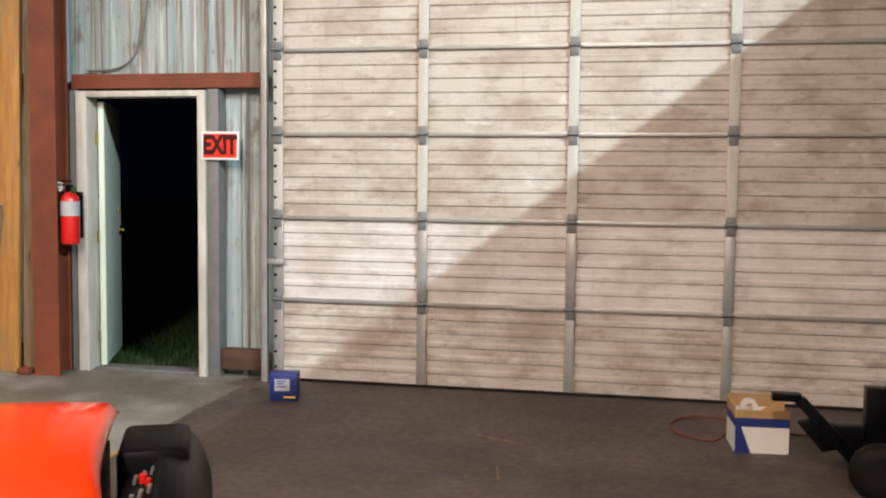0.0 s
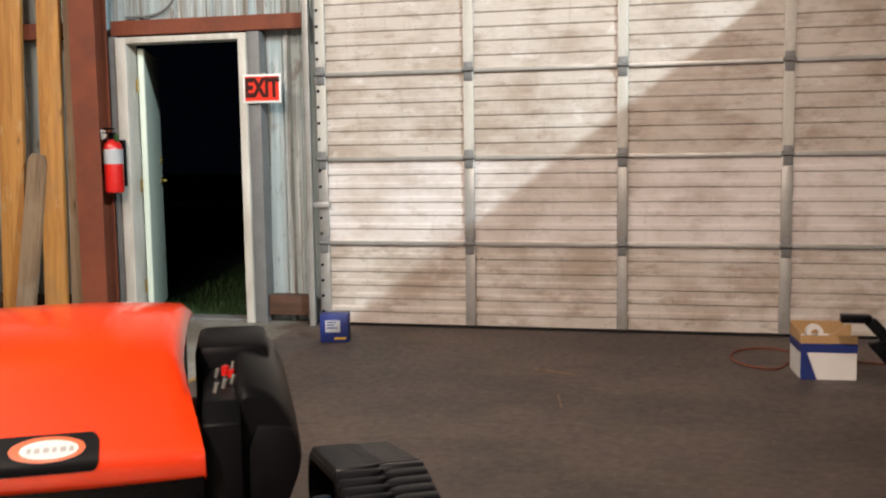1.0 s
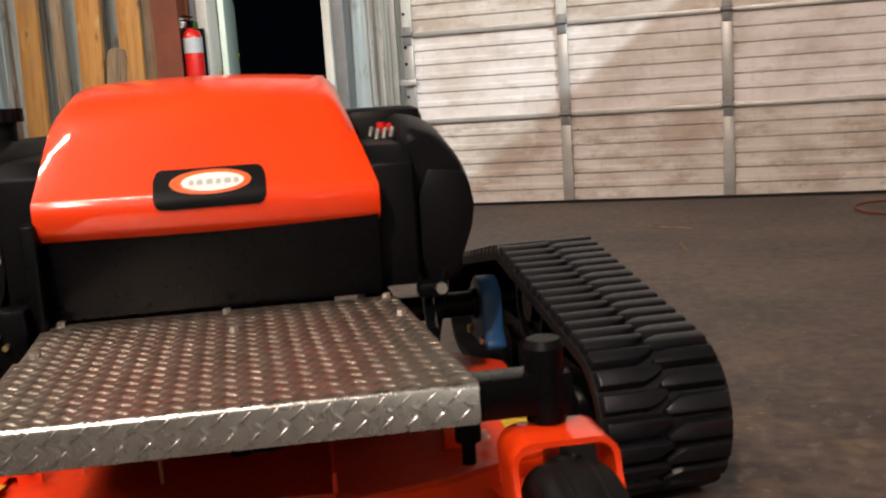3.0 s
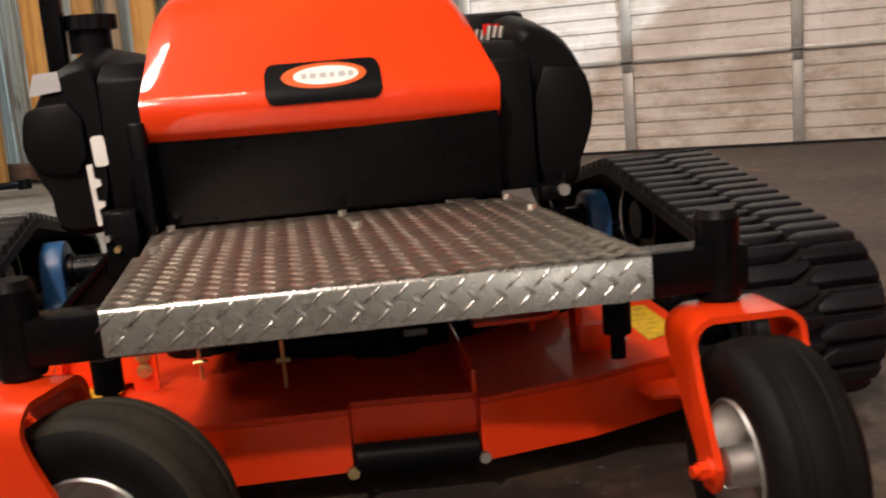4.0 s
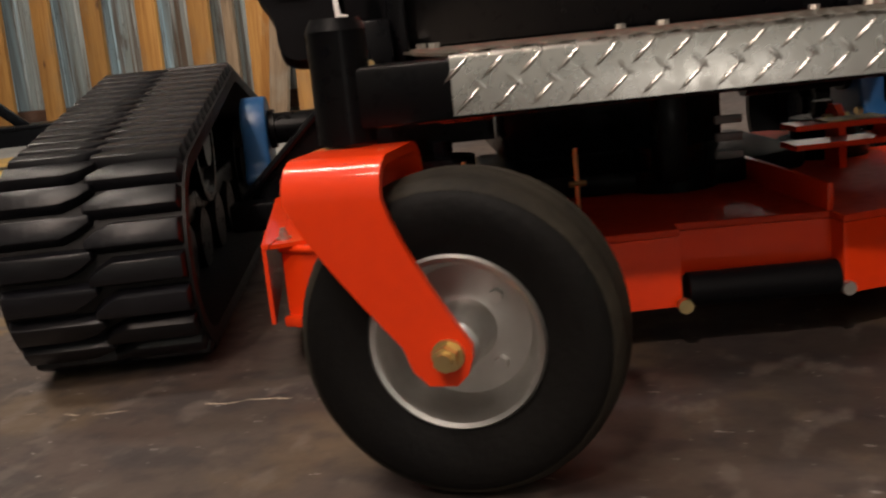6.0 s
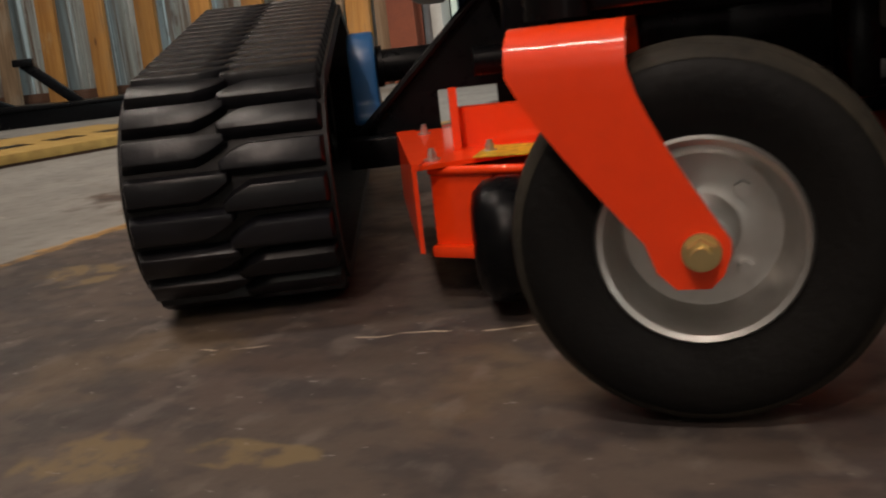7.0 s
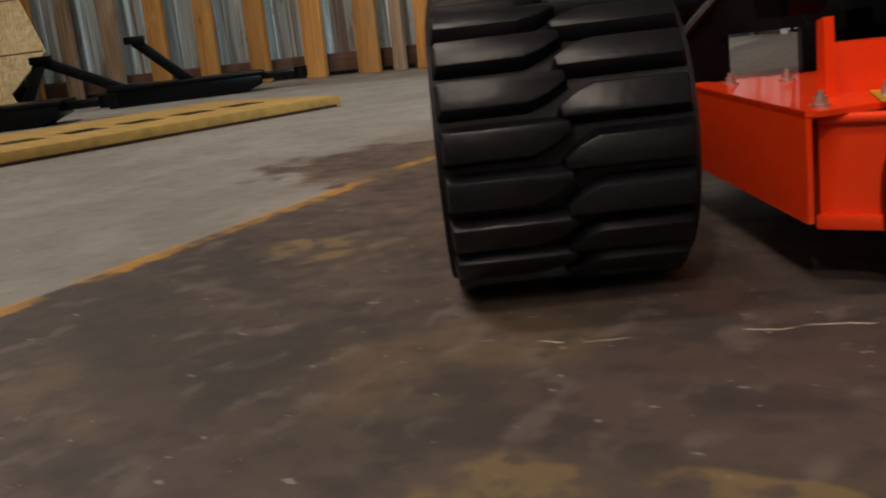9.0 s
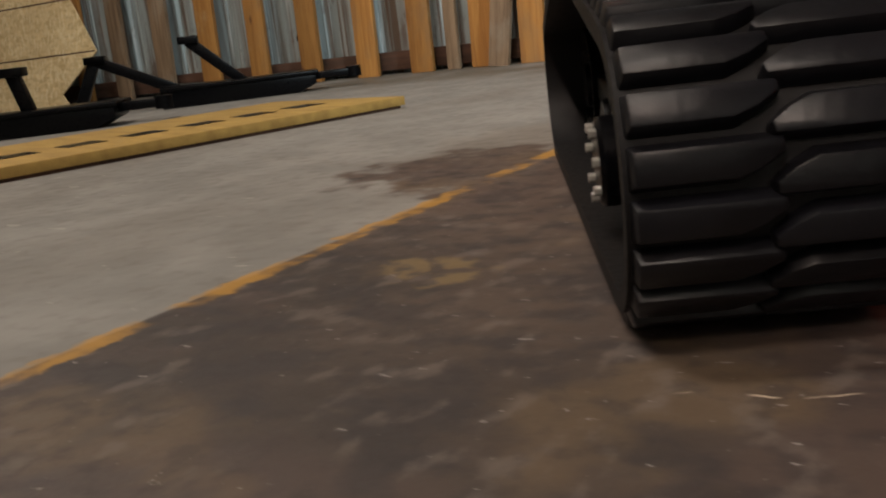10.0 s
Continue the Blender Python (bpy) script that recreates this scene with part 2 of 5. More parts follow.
def floor_material():
    """Stained concrete: brown sealed bay, bare grey strip past the painted line."""
    m = bpy.data.materials.new("concrete")
    m.use_nodes = True
    n, l = m.node_tree.nodes, m.node_tree.links
    b = n["Principled BSDF"]
    tc = n.new("ShaderNodeTexCoord")

    def noise_tex(scale, detail=6, stretch=(1, 1, 1)):
        mp = n.new("ShaderNodeMapping")
        mp.inputs["Scale"].default_value = stretch
        l.new(tc.outputs["Object"], mp.inputs["Vector"])
        t = n.new("ShaderNodeTexNoise")
        t.inputs["Scale"].default_value, t.inputs["Detail"].default_value = scale, detail
        l.new(mp.outputs["Vector"], t.inputs["Vector"])
        return t.outputs["Fac"]

    def step(socket, lo, hi):
        r = n.new("ShaderNodeMapRange")
        r.interpolation_type = "SMOOTHSTEP"
        r.inputs["From Min"].default_value, r.inputs["From Max"].default_value = lo, hi
        l.new(socket, r.inputs["Value"])
        return r.outputs["Result"]

    def mix(fac, a, c):
        x = n.new("ShaderNodeMix")
        x.data_type = "RGBA"
        l.new(fac, x.inputs["Factor"])
        for s, v in (("A", a), ("B", c)):
            if isinstance(v, tuple):
                x.inputs[s].default_value = (*v, 1)
            else:
                l.new(v, x.inputs[s])
        return x.outputs["Result"]

    def math(op, a, c):
        x = n.new("ShaderNodeMath")
        x.operation = op
        for i, v in enumerate((a, c)):
            if isinstance(v, (int, float)):
                x.inputs[i].default_value = v
            else:
                l.new(v, x.inputs[i])
        return x.outputs[0]

    sep = n.new("ShaderNodeSeparateXYZ")
    l.new(tc.outputs["Object"], sep.inputs[0])
    big, mid, fine, grit = noise_tex(0.9), noise_tex(4.2, 10), noise_tex(22, 10), noise_tex(120, 4)
    # wear and spills are heaviest in the work bay, thinner towards the roller door
    worn = math("SUBTRACT", 1.0, math("MULTIPLY", step(sep.outputs["Y"], 1.9, 3.4), 0.72))
    brown = mix(step(big, 0.40, 0.60), (0.049, 0.038, 0.033), (0.092, 0.068, 0.055))
    brown = mix(math("MULTIPLY", step(noise_tex(2.3, 9), 0.48, 0.58), 0.55), brown, (0.085, 0.058, 0.050))
    brown = mix(math("MULTIPLY", math("MULTIPLY", step(noise_tex(7.5, 9, (1, 1.6, 1)), 0.49, 0.60), 0.6), worn), brown, (0.034, 0.029, 0.031))
    brown = mix(math("MULTIPLY", math("MULTIPLY", step(mid, 0.53, 0.65), 0.45), worn), brown, (0.165, 0.112, 0.062))
    brown = mix(math("MULTIPLY", math("MULTIPLY", step(fine, 0.48, 0.68), 0.5), worn), brown, (0.035, 0.028, 0.028))
    brown = mix(math("MULTIPLY", math("MULTIPLY", step(noise_tex(13, 10, (1.5, 1, 1)), 0.54, 0.68), 0.45), worn), brown, (0.17, 0.138, 0.118))
    brown = mix(math("MULTIPLY", step(noise_tex(34, 5, (1, 2.4, 1)), 0.665, 0.72), 0.6), brown, (0.36, 0.33, 0.31))
    grey = mix(step(mid, 0.36, 0.66), (0.205, 0.20, 0.185), (0.265, 0.258, 0.24))
    grey = mix(math("MULTIPLY", step(fine, 0.50, 0.70), 0.35), grey, (0.15, 0.138, 0.12))
    grey = mix(math("MULTIPLY", step(noise_tex(1.1, 6, (1, 0.5, 1)), 0.50, 0.64), 0.45), grey, (0.16, 0.145, 0.125))
    grey = mix(math("MULTIPLY", step(noise_tex(11, 3, (1, 2.5, 1)), 0.68, 0.73), 0.6), grey, (0.42, 0.40, 0.36))
    grey = mix(math("MULTIPLY", step(sep.outputs["Y"], 5.1, 5.9), math("MULTIPLY", step(noise_tex(2.0, 6), 0.30, 0.55), 0.75)), grey, (0.105, 0.088, 0.062))
    # the bare strip's edge wanders: brown spills over it in places
    edge = math("ADD", sep.outputs["X"], math("MULTIPLY", math("SUBTRACT", noise_tex(2.2, 4), 0.56), 0.9))
    bare = math("SUBTRACT", 1.0, step(edge, -2.76, -2.70))
    hard = math("SUBTRACT", 1.0, step(sep.outputs["X"], -2.72, -2.71))

    def patch(cx, cy, rx, ry, ragged):
        dx = math("DIVIDE", math("SUBTRACT", sep.outputs["X"], cx), rx)
        dy = math("DIVIDE", math("SUBTRACT", sep.outputs["Y"], cy), ry)
        r2 = math("ADD", math("MULTIPLY", dx, dx), math("MULTIPLY", dy, dy))
        r2 = math("ADD", r2, math("MULTIPLY", math("SUBTRACT", noise_tex(9, 8), 0.5), ragged))
        return math("SUBTRACT", 1.0, step(r2, 0.6, 1.2))
    spill = math("SUBTRACT", 1.0, patch(-2.83, 2.25, 0.30, 0.30, 3.0))
    surface = mix(math("MULTIPLY", math("MULTIPLY", bare, hard), spill), brown, grey)
    for cx, cy, rx, ry in ((-1.871, 0.79, 0.085, 0.05), (-1.715, 0.822, 0.07, 0.03), (-2.45, 1.40, 0.10, 0.08)):
        surface = mix(math("MULTIPLY", math("MULTIPLY", patch(cx, cy, rx, ry, 4.5), step(fine, 0.42, 0.56)), 0.75), surface, (0.20, 0.140, 0.064))
    # worn yellow line, 4 cm wide
    wob = math("ADD", sep.outputs["X"], math("MULTIPLY", math("SUBTRACT", fine, 0.5), 0.05))
    band = math("MULTIPLY", step(wob, -2.732, -2.722), math("SUBTRACT", 1.0, step(wob, -2.688, -2.678)))
    band = math("MULTIPLY", band, step(noise_tex(9, 5), 0.40, 0.58))
    band = math("MULTIPLY", band, math("SUBTRACT", 1.0, step(sep.outputs["Y"], 4.6, 5.4)))
    surface = mix(math("MULTIPLY", band, 0.75), surface, (0.48, 0.25, 0.035))
    # the crack across the bay in front of the belts
    wav = math("ADD", sep.outputs["Y"], math("MULTIPLY", math("SUBTRACT", noise_tex(5, 5, (1, 0.0, 1)), 0.5), 0.12))
    wav = math("ADD", wav, math("MULTIPLY", sep.outputs["X"], -0.29))
    cr = math("MULTIPLY", step(wav, 1.632, 1.6335), math("SUBTRACT", 1.0, step(wav, 1.6355, 1.637)))
    cr = math("MULTIPLY", cr, math("MULTIPLY", math("MULTIPLY", step(sep.outputs["X"], -2.03, -1.97), math("SUBTRACT", 1.0, step(sep.outputs["X"], -1.50, -1.40))), step(noise_tex(14, 2), 0.45, 0.55)))
    surface = mix(math("MULTIPLY", cr, 0.9), surface, (0.55, 0.45, 0.34))
    l.new(surface, b.inputs["Base Color"])
    ro = n.new("ShaderNodeMapRange")
    ro.inputs["To Min"].default_value, ro.inputs["To Max"].default_value = 0.38, 0.75
    l.new(fine, ro.inputs["Value"])
    l.new(ro.outputs["Result"], b.inputs["Roughness"])
    bp = n.new("ShaderNodeBump")
    bp.inputs["Strength"].default_value, bp.inputs["Distance"].default_value = 0.22, 0.004
    l.new(math("ADD", math("MULTIPLY", fine, 0.8), math("MULTIPLY", grit, 0.3)), bp.inputs["Height"])
    l.new(bp.outputs["Normal"], b.inputs["Normal"])
    return m


CONCRETE = floor_material()


def panel_material(name, paint, grime):
    """White-painted ribbed sheet, grimed in horizontal smears, brown blotches and scratches."""
    m = bpy.data.materials.new(name)
    m.use_nodes = True
    n, l = m.node_tree.nodes, m.node_tree.links
    b = n["Principled BSDF"]
    geo = n.new("ShaderNodeNewGeometry")

    def layer(scale, stretch, lo, hi, amount, detail=8):
        mp = n.new("ShaderNodeMapping")
        mp.inputs["Scale"].default_value = stretch
        l.new(geo.outputs["Position"], mp.inputs["Vector"])
        t = n.new("ShaderNodeTexNoise")
        t.inputs["Scale"].default_value, t.inputs["Detail"].default_value = scale, detail
        t.inputs["Roughness"].default_value = 0.62
        l.new(mp.outputs["Vector"], t.inputs["Vector"])
        r = n.new("ShaderNodeMapRange")
        r.inputs["From Min"].default_value, r.inputs["From Max"].default_value = lo, hi
        r.inputs["To Max"].default_value = amount * grime
        l.new(t.outputs["Fac"], r.inputs["Value"])
        return r.outputs["Result"]

    col = None
    for fac, c in ((layer(1.6, (1, 1, 1), 0.35, 0.65, 1.0), (0.50, 0.44, 0.385)),
                   (layer(2.4, (1, 1, 1.5), 0.46, 0.62, 0.75), (0.34, 0.27, 0.215)),
                   (layer(6.5, (0.7, 1, 1.6), 0.53, 0.66, 0.7), (0.29, 0.225, 0.17)),
                   (layer(7.0, (2.6, 1, 0.45), 0.58, 0.72, 0.45), (0.33, 0.26, 0.20)),
                   (layer(34.0, (0.8, 1, 1.1), 0.64, 0.72, 0.7), (0.12, 0.085, 0.06)),
                   (layer(5.0, (1, 1, 1.4), 0.60, 0.72, 0.7), (0.68, 0.65, 0.62))):
        x = n.new("ShaderNodeMix")
        x.data_type = "RGBA"
        l.new(fac, x.inputs["Factor"])
        if col is None:
            x.inputs["A"].default_value = (*paint, 1)
        else:
            l.new(col, x.inputs["A"])
        x.inputs["B"].default_value = (*c, 1)
        col = x.outputs["Result"]
    l.new(col, b.inputs["Base Color"])
    b.inputs["Roughness"].default_value = 0.45
    bp = n.new("ShaderNodeBump")
    bp.inputs["Strength"].default_value, bp.inputs["Distance"].default_value = 0.2, 0.006
    l.new(layer(9.0, (0.6, 1, 2), 0.3, 0.7, 1.0), bp.inputs["Height"])
    l.new(bp.outputs["Normal"], b.inputs["Normal"])
    return m


PANEL = panel_material("door_sheet", (0.60, 0.56, 0.525), 1.0)
# sections from the third up have a darker base colour
UPPER_PANEL = panel_material("upper_door_sheet", (0.53, 0.485, 0.445), 1.0)
NEWER_PANEL = panel_material("newer_door_sheet", (0.70, 0.655, 0.645), 0.55)

# ---- mesh helpers ----


def mesh_of(bm, mat, smooth=40):
    me = bpy.data.meshes.new("mesh")
    bmesh.ops.recalc_face_normals(bm, faces=bm.faces)
    bm.to_mesh(me)
    bm.free()
    me.materials.append(mat)
    if smooth:
        me.shade_smooth()
        me.set_sharp_from_angle(angle=radians(smooth))
    return me


def part(name, bm, mat, parent=None, label="", smooth=40):
    ob = new(name, mesh_of(bm, mat, smooth) if isinstance(bm, bmesh.types.BMesh) else bm)
    if parent:
        ob.parent = parent
    return tagged(ob, label)


def thing(name, bm, mat, label, category, group="", kind="", smooth=40):
    return tagged(part(name, bm, mat, None, "", smooth), label, category, group, kind)


def box(x0, x1, y0, y1, z0, z1, bevel=0.0, bm=None, m=None, segments=2):
    bm = bm or bmesh.new()
    vs = bmesh.ops.create_cube(bm, size=1)["verts"]
    for v in vs:
        v.co = Vector(((x0 + x1) / 2 + v.co.x * (x1 - x0), (y0 + y1) / 2 + v.co.y * (y1 - y0), (z0 + z1) / 2 + v.co.z * (z1 - z0)))
    if bevel:
        es = list({e for v in vs for e in v.link_edges})
        vs = bmesh.ops.bevel(bm, geom=es, offset=bevel, segments=segments, profile=0.5, affect="EDGES")["verts"]
    if m is not None:
        bmesh.ops.transform(bm, matrix=m, verts=[v for v in vs if v.is_valid])
    return bm


def tube(a, b, r, seg=16, bm=None, r2=None):
    bm = bm or bmesh.new()
    a, b = Vector(a), Vector(b)
    vs = bmesh.ops.create_cone(bm, segments=seg, radius1=r, radius2=r if r2 is None else r2, depth=(b - a).length, cap_ends=True)["verts"]
    turn = (b - a).to_track_quat("Z", "Y").to_matrix().to_4x4()
    bmesh.ops.transform(bm, matrix=Matrix.Translation((a + b) / 2) @ turn, verts=vs)
    return bm


def lathe(profile, seg=48, m=None, bm=None):
    """Turns (radius, along) pairs about local X."""
    bm = bm or bmesh.new()
    rings = []
    for r, x in profile:
        rings.append([bm.verts.new((x, r * math.cos(2 * math.pi * i / seg), r * math.sin(2 * math.pi * i / seg))) for i in range(seg)])
    for p, q in zip(rings, rings[1:]):
        for i in range(seg):
            bm.faces.new((p[i], p[(i + 1) % seg], q[(i + 1) % seg], q[i]))
    if m is not None:
        bmesh.ops.transform(bm, matrix=m, verts=[v for ring in rings for v in ring])
    return bm


def slab(outline, lo, hi, axis="z", bevel=0.0, bm=None):
    """A flat outline given thickness along an axis."""
    bm = bm or bmesh.new()

    def place(u, v, w):
        return {"z": (u, v, w), "y": (u, w, v), "x": (w, u, v)}[axis]
    a = [bm.verts.new(place(u, v, lo)) for u, v in outline]
    b = [bm.verts.new(place(u, v, hi)) for u, v in outline]
    fs = [bm.faces.new(a), bm.faces.new(b)]
    for i in range(len(a)):
        j = (i + 1) % len(a)
        fs.append(bm.faces.new((a[i], a[j], b[j], b[i])))
    bmesh.ops.recalc_face_normals(bm, faces=fs)
    if bevel:
        es = list({e for v in a + b for e in v.link_edges})
        bmesh.ops.bevel(bm, geom=es, offset=bevel, segments=2, profile=0.5, affect="EDGES")
    return bm


def loft(sections, closed=False, caps=True, bm=None):
    """Skins rows of points of equal length."""
    bm = bm or bmesh.new()
    rows = [[bm.verts.new(p) for p in s] for s in sections]
    for p, q in zip(rows, rows[1:]):
        k = len(p)
        for i in range(k if closed else k - 1):
            bm.faces.new((p[i], p[(i + 1) % k], q[(i + 1) % k], q[i]))
    if caps and closed:
        bm.faces.new(rows[0])
        bm.faces.new(rows[-1])
    return bm


def holder(name, m, label, category, group="", kind=""):
    ob = new(name)
    ob.matrix_world = m
    ob.empty_display_size = 0.1
    return tagged(ob, label, category, group, kind)


def pipe(points, r, name, mat, parent=None, label=""):
    cu = bpy.data.curves.new(name, "CURVE")
    cu.dimensions, cu.bevel_depth, cu.bevel_resolution = "3D", r, 3
    s = cu.splines.new("NURBS")
    s.points.add(len(points) - 1)
    for q, p in zip(s.points, points):
        q.co = (*p, 1)
    s.use_endpoint_u, s.order_u = True, 3
    cu.materials.append(mat)
    ob = new(name, cu)
    if parent:
        ob.parent = parent
    return tagged(ob, label)

# ---- the place: floor, walls, ceiling ----
WY = 6.75  # inner face of the far wall's cladding line
thing("floor", box(-13, 7.5, -6, 6.98, -0.2, 0), CONCRETE, "stained brown and bare grey concrete shop floor", "floor", kind="structure", smooth=0)
thing("ceiling", box(-13.2, 7.7, -6.2, 7.2, 7.4, 7.5), CEIL, "dull metal sheet roof underside", "ceiling", kind="structure", smooth=0)
thing("wall_west", box(-13.2, -13, -6.2, 7.0, 0, 7.4), SHEET, "weathered grey metal sheet wall", "wall", kind="structure", smooth=0)
thing("wall_east", box(7.5, 7.7, -6.2, 7.0, 0, 7.4), SHEET, "weathered grey metal sheet wall", "wall", kind="structure", smooth=0)
thing("wall_south", box(-13, 7.5, -6.2, -6, 0, 7.4), SHEET, "weathered grey metal sheet wall", "wall", kind="structure", smooth=0)
# added out of view: its top edge cuts the flood light diagonally across the door
thing("wall_partition", box(3.2, 3.3, -6, 6.7, 0, 4.27), SHEET, "unseen grey wall added to cast the diagonal shadow edge on the roller door", "wall", kind="structure", smooth=0)


def ribbed(x0, x1, y, z0, z1, pitch=0.3):
    """Corrugated sheet: flat pans between raised ribs."""
    shape = ((0, 0), (0.36, 0), (0.42, -0.028), (0.52, -0.028), (0.58, 0), (0.76, 0), (0.78, -0.008), (0.82, -0.008), (0.84, 0))
    xs = [x0]
    ys = [0.0]
    k = math.floor(x0 / pitch)
    while k * pitch < x1:
        for u, d in shape:
            x = (k + u) * pitch
            if x0 < x < x1:
                xs.append(x)
                ys.append(d)
        k += 1
    xs.append(x1)
    ys.append(0)
    front = [(x, y + d, z) for x, d in zip(xs, ys) for z in (z0,)]
    back = [(x, y + 0.03, z0) for x in reversed(xs)]
    ring = front + back
    return loft([ring, [(a, b, z1) for a, b, _ in ring]], closed=True)


SHY = 6.88
wall = holder("wall_north", pose(0, 0, 0), "weathered corrugated metal sheet wall with stains", "wall", kind="structure")
part("sheet", ribbed(-13, -4.12, SHY, 0, 7.4), SHEET, wall, smooth=0)
part("sheet", ribbed(-4.12, -3.05, SHY, 2.2, 7.4), SHEET, wall, smooth=0)
part("sheet", ribbed(-3.05, -2.62, SHY, 0, 7.4), SHEET, wall, smooth=0)
part("sheet", ribbed(-2.62, 2.86, SHY, 4.3, 7.4), SHEET, wall, smooth=0)
part("sheet", ribbed(2.86, 7.5, SHY, 0, 7.4), SHEET, wall, smooth=0)
# steel girts and sill timbers
for x0, x1, z0, z1 in ((-13, -4.62, 2.17, 2.29), (-4.22, -2.66, 2.17, 2.28)):
    thing("girt", box(x0, x1, 6.74, SHY - 0.03, z0, z1, 0.004), IRON_RED, "red oxide painted steel wall girt", "girt", "wall girts", "structure", 0)
thing("trim", box(-13, -4.62, 6.76, SHY - 0.03, 0.03, 0.17, 0.006), BASEWOOD, "dark stained sill timber along the wall base", "sill", kind="structure")
thing("trim", box(-3.0, -2.66, 6.74, SHY - 0.03, 0.06, 0.21, 0.006), BASEWOOD, "dark reddish sill timber under the sheet", "sill", kind="structure")

# red steel column: an I-section beside the door
col = box(-4.385, -4.175, 6.45, 6.465, 0, 7.4, 0.002)
box(-4.287, -4.274, 6.465, 6.70, 0, 7.4, 0, col)
box(-4.43, -4.235, 6.70, 6.715, 0, 7.4, 0.002, col)
thing("steel_column", col, IRON_RED, "red oxide painted steel I-beam column beside the door", "column", kind="structure", smooth=0)
fl = box(-4.52, -4.42, 6.42, 6.56, 0, 0.05, 0.012)
thing("brick_scrap", fl, IRON_RED, "broken brick scrap at the foot of the column", "debris")

# ---- exit door ----
door = holder("door_1", pose(0, 0, 0), "open white-framed exit door to the dark outside", "door", kind="structure")
part("jamb", box(-4.165, -4.078, 6.70, 6.86, 0, 2.15, 0.004), JAMB, door)
part("jamb", box(-3.168, -3.108, 6.70, 6.86, 0, 2.15, 0.004), JAMB, door)
part("head", box(-4.078, -3.168, 6.70, 6.86, 2.105, 2.15, 0.004), JAMB, door)
part("side_trim", box(-3.105, -3.012, 6.725, 6.86, 0, 2.16, 0.004), GREYTRIM, door, "grey metal trim")
part("side_trim", box(-4.235, -4.168, 6.725, 6.86, 0, 2.16, 0.004), GREYTRIM, door, "grey metal trim")
part("threshold", box(-4.078, -3.168, 6.76, 6.95, 0.0, 0.015, 0.003), GREYTRIM, door)
leaf = part("door_leaf", box(0, 0.045, 0, 0.86, 0.02, 2.08, 0.003), LEAF, door, "pale green-white painted door leaf, swung open")
leaf.matrix_basis = pose(-4.062, 6.84, 0, 0, 0, 22)
for z in (0.25, 1.03, 1.80):
    h = part("hinge", tube((-0.006, -0.012, z - 0.05), (-0.006, -0.012, z + 0.05), 0.008, 10), BRASS, leaf)
knob = tube((0.045, 0.78, 1.05), (0.085, 0.78, 1.05), 0.010, 12)
box(0.078, 0.094, 0.66, 0.79, 1.04, 1.06, 0.005, knob)
tube((0.045, 0.78, 1.05), (0.052, 0.78, 1.05), 0.032, 20, knob)
tube((0.045, 0.78, 1.22), (0.058, 0.78, 1.22), 0.028, 20, knob)
part("door_handle", knob, BRASS, leaf, "brass lever handle and lock")

pipe([(-3.62, 6.845, 4.5), (-3.60, 6.845, 3.2), (-3.66, 6.845, 2.6), (-3.78, 6.845, 2.36), (-4.0, 6.845, 2.31), (-4.15, 6.845, 2.32)], 0.008, "cable", GREYTRIM, wall, "grey cable clipped to the sheet")

# outside ground, seen through the door
thing("ground", box(-40, 40, 6.98, 60, -0.25, -0.06), GRASS, "dark lawn outside the exit door", "ground", kind="structure", smooth=0)
rng = random.Random(4)
gv, gf = [], []
for i in range(2600):
    x, y = rng.uniform(-4.6, -2.4), 6.99 + rng.random() ** 1.6 * 2.4
    a, hgt, w = rng.uniform(0, 6.28), rng.uniform(0.05, 0.13), rng.uniform(0.003, 0.006)
    dx, dy = math.cos(a) * w, math.sin(a) * w
    lx, ly = rng.uniform(-0.05, 0.05), rng.uniform(-0.05, 0.05)
    k = len(gv)
    gv += [(x - dx, y - dy, -0.06), (x + dx, y + dy, -0.06), (x + lx, y + ly, -0.06 + hgt)]
    gf.append((k, k + 1, k + 2))
me = bpy.data.meshes.new("grass")
me.from_pydata(gv, [], gf)
me.materials.append(GRASS)
tagged(new("grass", me), "short green grass at the doorstep", "grass", kind="stuff")

# ---- exit sign ----
sign = holder("exit_sign", pose(-2.985, 6.695, 1.74), "white-bordered red exit sign with black letters", "sign")
part("board", box(-0.148, 0.148, -0.004, 0.004, -0.104, 0.104, 0.001), WHITE, sign)
part("field", box(-0.132, 0.132, -0.0065, -0.004, -0.088, 0.088), material("sign_red", (0.80, 0.045, 0.022), 0.35, other=(0.68, 0.03, 0.016), bump=0), sign, "red field")
cu = bpy.data.curves.new("lettering", "FONT")
cu.body, cu.size, cu.align_x, cu.align_y, cu.extrude, cu.offset = "EXIT", 0.185, "CENTER", "CENTER", 0.0008, 0.009
cu.materials.append(material("letter_paint", (0.050, 0.006, 0.005), 0.4, bump=0))
txt = new("lettering", cu)
txt.parent = sign
txt.matrix_basis = pose(0, -0.0082, 0, 90, 0, 0) @ Matrix.Diagonal((0.70, 1, 1, 1))
sign.matrix_world = pose(-2.985, 6.70, 1.74, 0, 0, 0)

# ---- fire extinguisher on the column ----
ext = holder("fire_extinguisher", pose(-4.135, 6.56, 0.985), "red fire extinguisher with white label hung by the door", "extinguisher")
part("cylinder", lathe([(0.0, 0.0), (0.05, 0.0), (0.068, 0.012), (0.07, 0.03), (0.07, 0.33), (0.06, 0.37), (0.03, 0.395), (0.025, 0.41), (0.0, 0.41)], 32, Matrix.Rotation(radians(-90), 4, "Y")), RED, ext)
